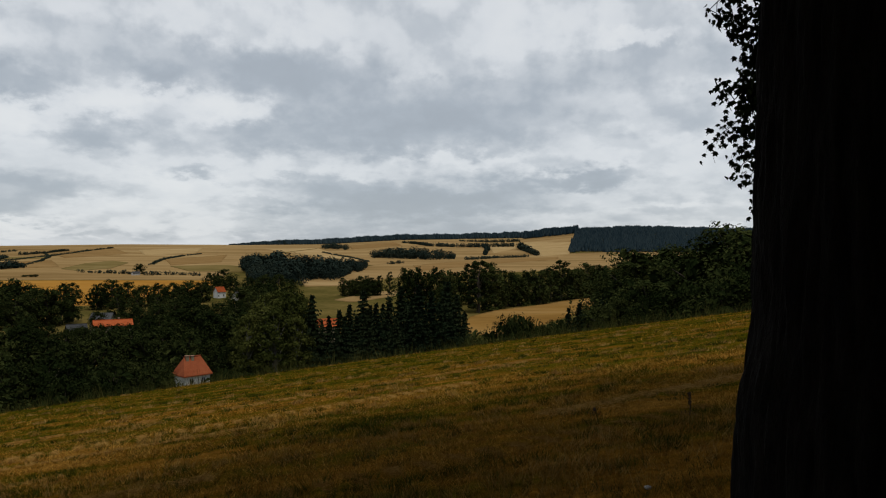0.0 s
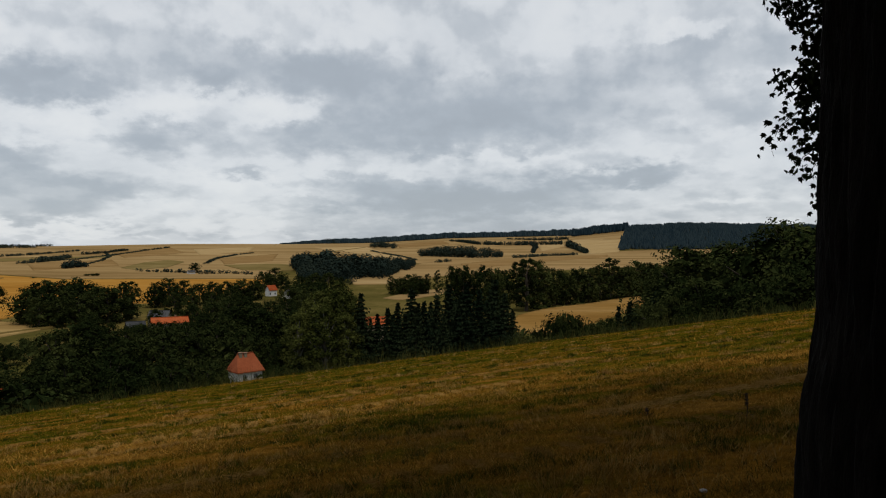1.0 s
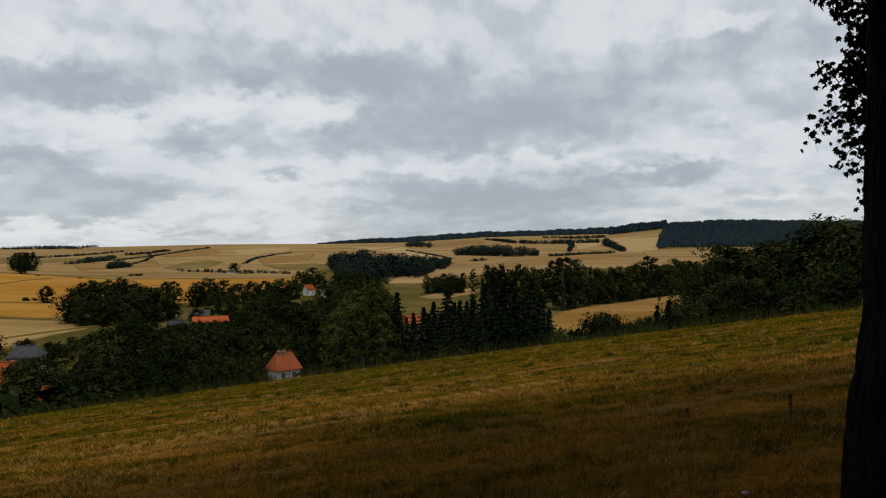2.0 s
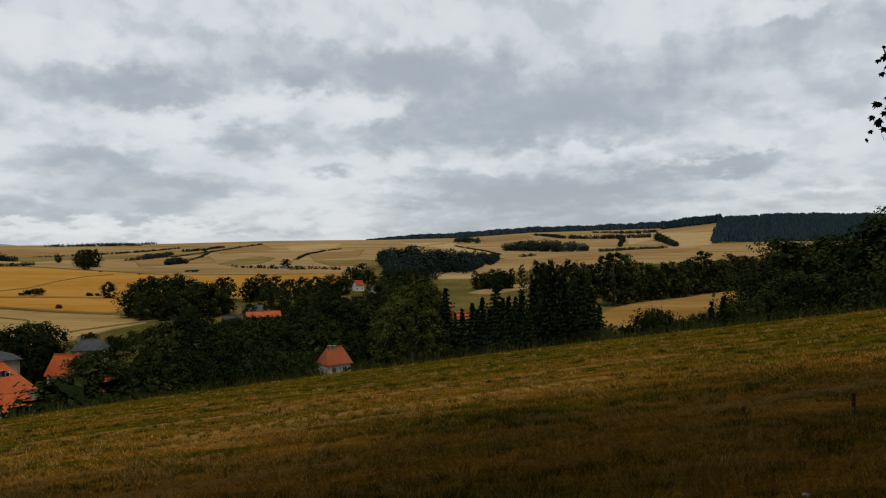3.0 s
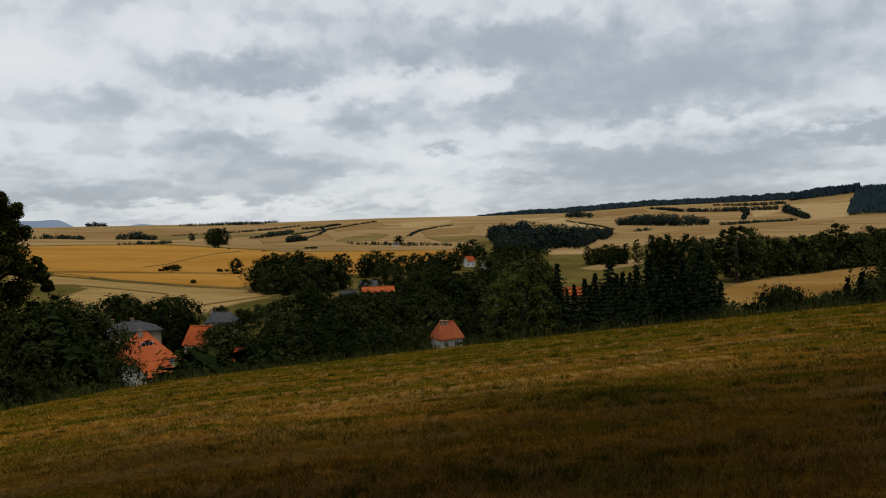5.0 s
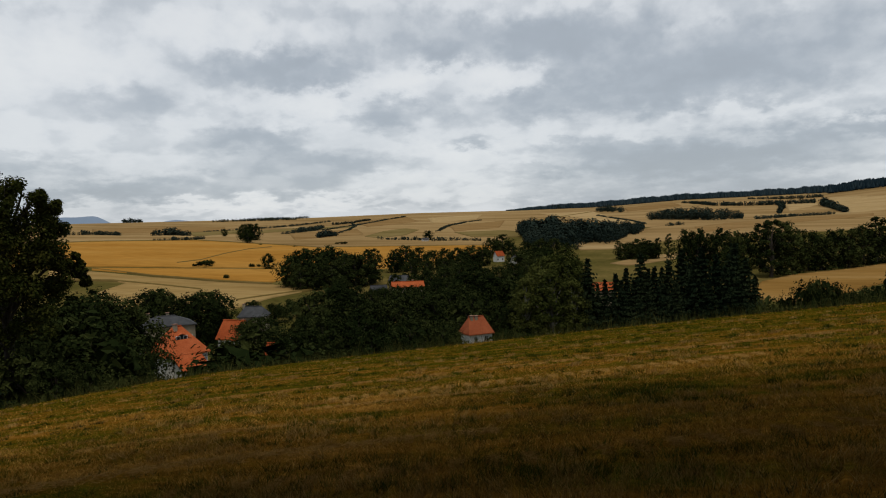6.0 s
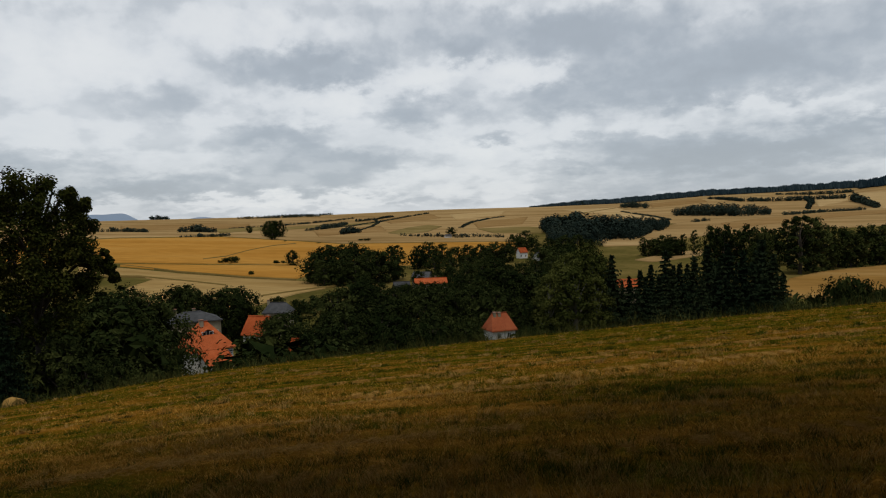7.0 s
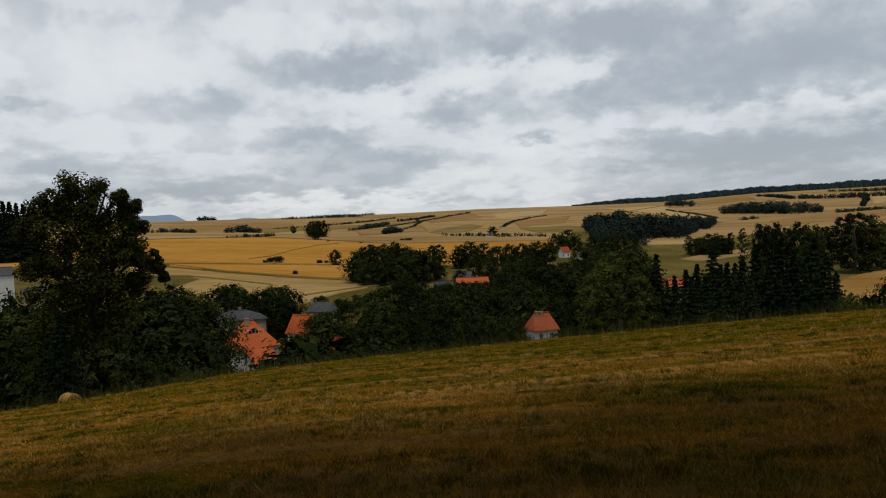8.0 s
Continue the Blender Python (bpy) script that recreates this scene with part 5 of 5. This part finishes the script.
# ---- the near tree at the camera's side ----
# whole=False: plainer unseen maples, added only for their shade
def near_tree(at, seed, whole):
    rng = np.random.default_rng(seed)
    top = tagged(new("maple_tree"), "old maple with a thick furrowed dark trunk in shade", "tree")
    top.location = at
    # trunk with furrowed bark and root flare
    sides, rings, high = (220, 220, 9.0) if whole else (40, 30, 9.0)
    a = np.linspace(0, 2 * math.pi, sides, endpoint=False)
    zs = -0.4 + (high + 0.4) * np.linspace(0, 1, rings) ** 1.5
    v = np.zeros((rings, sides, 3))
    for i, z in enumerate(zs):
        rad = 0.535 - 0.012 * min(z, 6) + 0.19 * math.exp(-max(z, -0.4) / 0.42) + 0.035 * math.exp(-((z - 0.9) / 0.35) ** 2)
        for k in range(sides):
            ca, sa = math.cos(a[k]), math.sin(a[k])
            root = 0.10 * math.exp(-max(z, 0) / 0.35) * math.cos(5 * a[k] + 0.7)
            wob = noise.noise(Vector((ca * 1.1, sa * 1.1, z * 0.5)))
            q = Vector((ca * 9.5 + wob, sa * 9.5, z * 1.5))
            fur = abs(noise.noise(q)) * 0.055 + abs(noise.noise(q * 2.3)) * 0.02 + noise.noise(q * 6) * 0.006
            rr = rad + root + 0.03 * wob + fur - 0.02
            v[i, k] = (rr * ca, rr * sa, z)
    i, k = np.meshgrid(np.arange(rings - 1), np.arange(sides), indexing="ij")
    f = np.stack([i * sides + k, i * sides + (k + 1) % sides, (i + 1) * sides + (k + 1) % sides, (i + 1) * sides + k], -1).reshape(-1, 4)
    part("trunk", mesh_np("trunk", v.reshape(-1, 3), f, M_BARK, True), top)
    # limbs and the wide crown overhead
    limbs, cv, co = [], [], []
    for j in range(22):
        ang = j * 2.4 + rng.uniform(-0.3, 0.3)
        z0 = 4.0 + 0.26 * j
        reach = rng.uniform(6.0, 10.5) * (1 - 0.02 * j)
        rise = rng.uniform(0.35, 0.65)
        pts = [(math.cos(ang) * 0.3, math.sin(ang) * 0.3, z0)] + [(math.cos(ang + 0.15 * s) * reach * s, math.sin(ang + 0.15 * s) * reach * s, z0 + 1.2 * s + rise * reach * s * s * 0.9) for s in (0.35, 0.7, 1.0)]
        limbs.append(tube(pts, [0.16, 0.11, 0.06, 0.02], 8))
        for s in np.linspace(0.3, 1.05, 9):
            c = np.array([math.cos(ang + 0.15 * s) * reach * s, math.sin(ang + 0.15 * s) * reach * s, z0 + 1.2 * s + rise * reach * s * s * 0.9 + 0.5])
            q = rng.normal(0, 1, (110 if whole else 70, 3)) * [1.2, 1.2, 0.7]
            cv.append(c + q)
            co.append(q * 0.3 + [0, 0, 1])
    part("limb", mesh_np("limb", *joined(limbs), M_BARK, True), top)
    cv, co = np.concatenate(cv), np.concatenate(co)
    low = 3.4 + 0.38 * np.hypot(cv[:, 0], cv[:, 1])
    keep = cv[:, 2] > low
    v, f = leaf_quads(cv[keep], co[keep], 0.20 if whole else 0.26, rng)
    part("crown", mesh_np("crown", v, f, M_LEAF), top, "dense green crown overhead")
    if not whole:
        return
    # low twigs that hang past the trunk, with lobed leaves
    lobes = [(0, 0), (0.30, 0.06), (0.62, 0.30), (0.40, 0.36), (0.62, 0.80), (0.28, 0.66), (0.0, 1.15), (-0.28, 0.66), (-0.62, 0.80), (-0.40, 0.36), (-0.62, 0.30), (-0.30, 0.06)]
    verts, faces, wood = [], [], []

    def leaf(p, size):
        n = len(verts)
        m = Euler((rng.uniform(-1.2, 0.6) - 1.2, rng.uniform(-0.7, 0.7), rng.uniform(0, 6.28))).to_matrix()
        for x, y in lobes:
            w = m @ Vector((x * size, y * size, 0.18 * size * (abs(x) - 0.3)))
            verts.append((p[0] + w.x, p[1] + w.y, p[2] + w.z))
        faces.append(tuple(range(n, n + 12)))

    def ray(az_, el_, dist):
        a_, e_ = radians(az_), radians(el_)
        return np.array((-math.sin(a_) * math.cos(e_), math.cos(a_) * math.cos(e_), math.sin(e_))) * dist + (0, 0, EYE) - np.array(at)

    for tip_az, tip_el, start_el, dist in ((-20.6, 18.2, 23.0, 6.4), (-21.6, 19.6, 24.0, 6.2), (-22.4, 16.1, 21.0, 6.5), (-23.2, 14.3, 19.0, 6.3), (-21.9, 11.1, 16.0, 6.4), (-22.6, 12.6, 17.0, 6.7), (-21.6, 9.2, 13.0, 6.3), (-22.9, 10.4, 14.0, 6.6), (-23.2, 6.9, 10.0, 6.4), (-23.6, 8.4, 12.0, 6.6), (-24.4, 5.0, 8.0, 6.5), (-24.1, 12.0, 15.0, 6.5), (-24.4, 15.0, 19.0, 6.7), (-24.1, 18.0, 22.0, 6.6), (-24.0, 10.0, 12.0, 6.3), (-23.9, 13.5, 16.0, 6.2), (-24.0, 16.5, 19.5, 6.5), (-23.6, 19.5, 23.0, 6.4), (-24.3, 6.5, 9.0, 6.3), (-24.4, 3.2, 6.0, 6.6)):
        p0, p1 = ray(-29.0, start_el, dist + 0.4), ray(tip_az, tip_el, dist)
        bow = (p0 + p1) / 2 + [0, 0, 0.12]
        curve = [(1 - u) ** 2 * p0 + 2 * u * (1 - u) * bow + u * u * p1 for u in np.linspace(0, 1, 9)]
        wood.append(tube(curve, np.linspace(0.018, 0.003, 9), 5))
        for u in np.linspace(0.25, 1.0, 12):
            c = (1 - u) ** 2 * p0 + 2 * u * (1 - u) * bow + u * u * p1
            spray = c + rng.normal(0, 0.07, 3) + [0, 0, -0.04]
            wood.append(tube([c, (c + spray) / 2 + [0, 0, 0.02], spray], [0.004, 0.003, 0.002], 4))
            for _ in range(20):
                leaf(spray + rng.normal(0, 0.05, 3), rng.uniform(0.030, 0.054))
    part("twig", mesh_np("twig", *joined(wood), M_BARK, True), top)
    me = bpy.data.meshes.new("leaves")
    me.from_pydata(verts, [], faces)
    me.materials.append(M_LEAF)
    part("leaves", me, top, "hanging lobed maple leaves")


near_tree(spot(-32.8, 3.3), 21, True)
# row of unseen maples added beside and behind the camera to shade the foreground
for n, (x, y) in enumerate(((-7.0, -3.2), (10.2, 3.6), (2.5, -7.5))):
    near_tree(Vector((x, y, 0.08 * x - 0.07 * y - 0.3)), 22 + n, False)


# ---- grass of the mown field ----
def blades(name, n, r0, r1, az0, az1, h0, h1, width, seed, mat, label, lean=0.5, windrows=False, category="grass"):
    rng = np.random.default_rng(seed)
    r = np.exp(rng.uniform(math.log(r0), math.log(r1), n * 2))
    az = rng.uniform(az0, az1, n * 2)
    p = spots(az, r)
    along = p[:, 0] * 0.93 + p[:, 1] * 0.36
    across = -p[:, 0] * 0.36 + p[:, 1] * 0.93
    patch = np.sin(across * 1.9 + 0.6 * np.sin(along * 0.35)) + 0.7 * np.sin(across * 0.83 + 0.3 * along) + rng.normal(0, 0.7, n * 2)
    p = p[(patch > (1.0 if windrows else -0.9))][:n]
    m = len(p)
    r = np.hypot(p[:, 0], p[:, 1])
    grow = 1 + 0.7 * np.maximum(0, np.sin(p[:, 0] * 1.7 + 2 * np.sin(p[:, 1] * 0.9))) ** 3
    h = rng.uniform(h0, h1, m) * grow * (0.7 + 0.3 * r / 12).clip(0.8, 2.2)
    w = width * (r / 6).clip(0.8, 6) * rng.uniform(0.7, 1.3, m)
    ang = rng.uniform(0, 2 * math.pi, m)
    tilt = rng.normal(0, lean, (m, 2))
    side = np.stack([np.cos(ang), np.sin(ang), np.zeros(m)], 1) * w[:, None]
    tip = np.stack([tilt[:, 0] * h, tilt[:, 1] * h, h], 1)
    v = np.stack([p - side - [0, 0, 0.01], p + side - [0, 0, 0.01], p + tip], 1).reshape(-1, 3)
    f = np.arange(3 * m).reshape(m, 3)
    tagged(new(name, mesh_np(name, v, f, mat)), label, category, kind="stuff")


blades("grass", 300000, 2.6, 20, -38, 64, 0.015, 0.06, 0.0026, 31, M_BLADE, "short mown olive and straw grass", 1.1)
blades("grass", 120000, 12, 58, -40, 66, 0.02, 0.06, 0.0026, 32, M_BLADE, "mown olive and straw grass of the slope", 1.1)
blades("hay_stubble", 50000, 2.6, 30, -38, 64, 0.008, 0.035, 0.0012, 33, M_HAY, "loose dry hay lying in rows", 3.0, True, "hay")
blades("tall_grass", 16000, 54, 64, -40, 66, 0.2, 0.5, 0.0026, 34, M_WEED, "dark green weeds along the field's edge", 0.35)


def tufts(count, r0, r1, h0, h1, per, spread, seed, mat, label, lean=0.45):
    """Clumps of longer grass that the mower left, thicker where the swathes lie."""
    rng = np.random.default_rng(seed)
    r = np.exp(rng.uniform(math.log(r0), math.log(r1), count * 3))
    c = spots(rng.uniform(-38, 64, count * 3), r)
    along, across = c[:, 0] * 0.93 + c[:, 1] * 0.36, c[:, 1] * 0.93 - c[:, 0] * 0.36
    keep = np.sin(across * 1.35 + 0.5 * np.sin(along * 0.4) + seed) + 0.6 * np.sin(along * 0.9 + across * 0.5 + seed) + rng.normal(0, 0.6, count * 3) > 0.45
    c = c[keep][:count]
    n = len(c)
    grow = rng.uniform(0.5, 1.3, n) ** 1.5
    p = np.repeat(c, per, 0) + rng.normal(0, 1, (n * per, 3)) * spread * [1, 0.8, 0]
    r = np.hypot(p[:, 0], p[:, 1])
    p[:, 2] = land(np.degrees(np.arctan2(-p[:, 0], p[:, 1])), r) - 0.01
    h = rng.uniform(h0, h1, n * per) * np.repeat(grow, per)
    ang = rng.uniform(0, 6.28, n * per)
    w = (0.0030 * (r / 6).clip(0.8, 5))[:, None]
    side = np.stack([np.cos(ang), np.sin(ang), 0 * ang], 1) * w
    blow = np.repeat(rng.normal(0, lean * 0.6, (n, 2)), per, 0) + rng.normal(0, lean, (n * per, 2))
    tip = np.stack([blow[:, 0] * h, blow[:, 1] * h, h], 1)
    v = np.stack([p - side, p + side, p + tip], 1).reshape(-1, 3)
    tagged(new("grass_tuft", mesh_np("grass_tuft", v, np.arange(3 * n * per).reshape(-1, 3), mat)), label, "grass", kind="stuff")


tufts(1500, 4, 50, 0.05, 0.13, 42, 0.10, 61, M_GREEN_TUFT, "fresh green tufts among the mown grass")
tufts(1300, 4, 50, 0.05, 0.14, 42, 0.10, 62, M_STRAW_TUFT, "straw-coloured tufts left standing on the field")
tufts(2200, 3.5, 45, 0.012, 0.04, 30, 0.13, 63, M_HAY, "loose wisps of dry hay on the field", 2.6)
tufts(700, 3.5, 30, 0.03, 0.08, 40, 0.12, 64, M_WEED, "dark green weeds in the mown grass")


def windrow(x0, y0, x1, y1, n, spread, seed):
    """A raked line of dry hay: thin stalks that lie across one another."""
    rng = np.random.default_rng(seed)
    u = (rng.integers(0, 26, n) + rng.beta(2, 2, n) * rng.uniform(0.4, 1.5)) / 26.5
    off = rng.normal(0, spread, n) * (0.6 + 0.4 * np.sin(u * 23) ** 2)
    d = np.array((x1 - x0, y1 - y0))
    side = np.array((-d[1], d[0])) / np.linalg.norm(d)
    x, y = x0 + d[0] * u + side[0] * off, y0 + d[1] * u + side[1] * off
    r, az = np.hypot(x, y), np.degrees(np.arctan2(-x, y))
    p = spots(az, r, 0.012) + np.stack([0 * x, 0 * x, 0.05 * rng.random(n) * np.exp(-((off / spread) ** 2))], 1)
    ang = rng.normal(math.atan2(d[1], d[0]), 0.8, n)
    ln = rng.uniform(0.05, 0.14, n)
    along = np.stack([np.cos(ang), np.sin(ang), rng.normal(0, 0.18, n)], 1) * ln[:, None]
    thick = np.stack([-np.sin(ang), np.cos(ang), 0.6 + 0 * ang], 1) * (0.0022 * (r / 7).clip(0.7, 3))[:, None]
    v = np.stack([p - along, p + thick, p + along, p - thick], 1).reshape(-1, 3)
    tagged(new("hay_row", mesh_np("hay_row", v, np.arange(4 * n).reshape(n, 4), M_HAY)), "thin raked row of dry hay on the field", "hay", kind="stuff")


windrow(-6.0, 5.9, 4.0, 9.9, 3000, 0.26, 51)
windrow(-9.0, 13.1, -3.5, 15.2, 700, 0.06, 52)
windrow(-12.0, 9.6, -6.0, 11.3, 900, 0.16, 54)
windrow(1.5, 11.0, 6.0, 12.8, 1400, 0.28, 55)
windrow(-9.5, 14.9, 1.0, 19.0, 2600, 0.30, 56)
windrow(-16.0, 17.5, 4.0, 25.5, 3600, 0.30, 57)
windrow(-10.0, 6.6, -3.0, 9.4, 1800, 0.22, 58)


def weed(x, y, h, seed):
    rng = np.random.default_rng(seed)
    r, az = math.hypot(x, y), math.degrees(math.atan2(-x, y))
    top = tagged(new("weed"), "dry dark dock stalk standing in grass", "plant")
    top.location = spot(az, r)
    pts = [(0, 0, -0.03), (0.01, 0, h * 0.5), (0.0, 0.01, h)]
    part("stem", mesh_np("stem", *tube(pts, [0.008, 0.006, 0.003], 6), M_STALK, True), top)
    c = np.stack([rng.normal(0, 0.012, 160), rng.normal(0, 0.012, 160), h * rng.uniform(0.55, 1.0, 160)], 1)
    c[:30] = np.stack([rng.normal(0, 0.05, 30), rng.normal(0, 0.05, 30), h * rng.uniform(0.05, 0.35, 30)], 1)
    v, f = leaf_quads(c, rng.normal(0, 1, (160, 3)), 0.011, rng)
    tagged(part("seed_head", mesh_np("seed_head", v, f, M_STALK), top), kind="stuff")


weed(3.15, 9.05, 0.34, 41)
weed(2.2, 10.4, 0.11, 42)


def stone(x, y, size, seed):
    bm = bmesh.new()
    bmesh.ops.create_icosphere(bm, subdivisions=3, radius=size)
    for v in bm.verts:
        v.co *= 1 + 0.25 * noise.noise(v.co * 14 + Vector((seed, 0, 0)))
        v.co.z *= 0.55
    ob = tagged(new("stone", bm_mesh("stone", bm, M_STONE, True)), "small pale stone lying in mown grass", "stone")
    ob.location = spot(math.degrees(math.atan2(-x, y)), math.hypot(x, y), size * 0.3)


stone(1.72, 5.95, 0.032, 1)
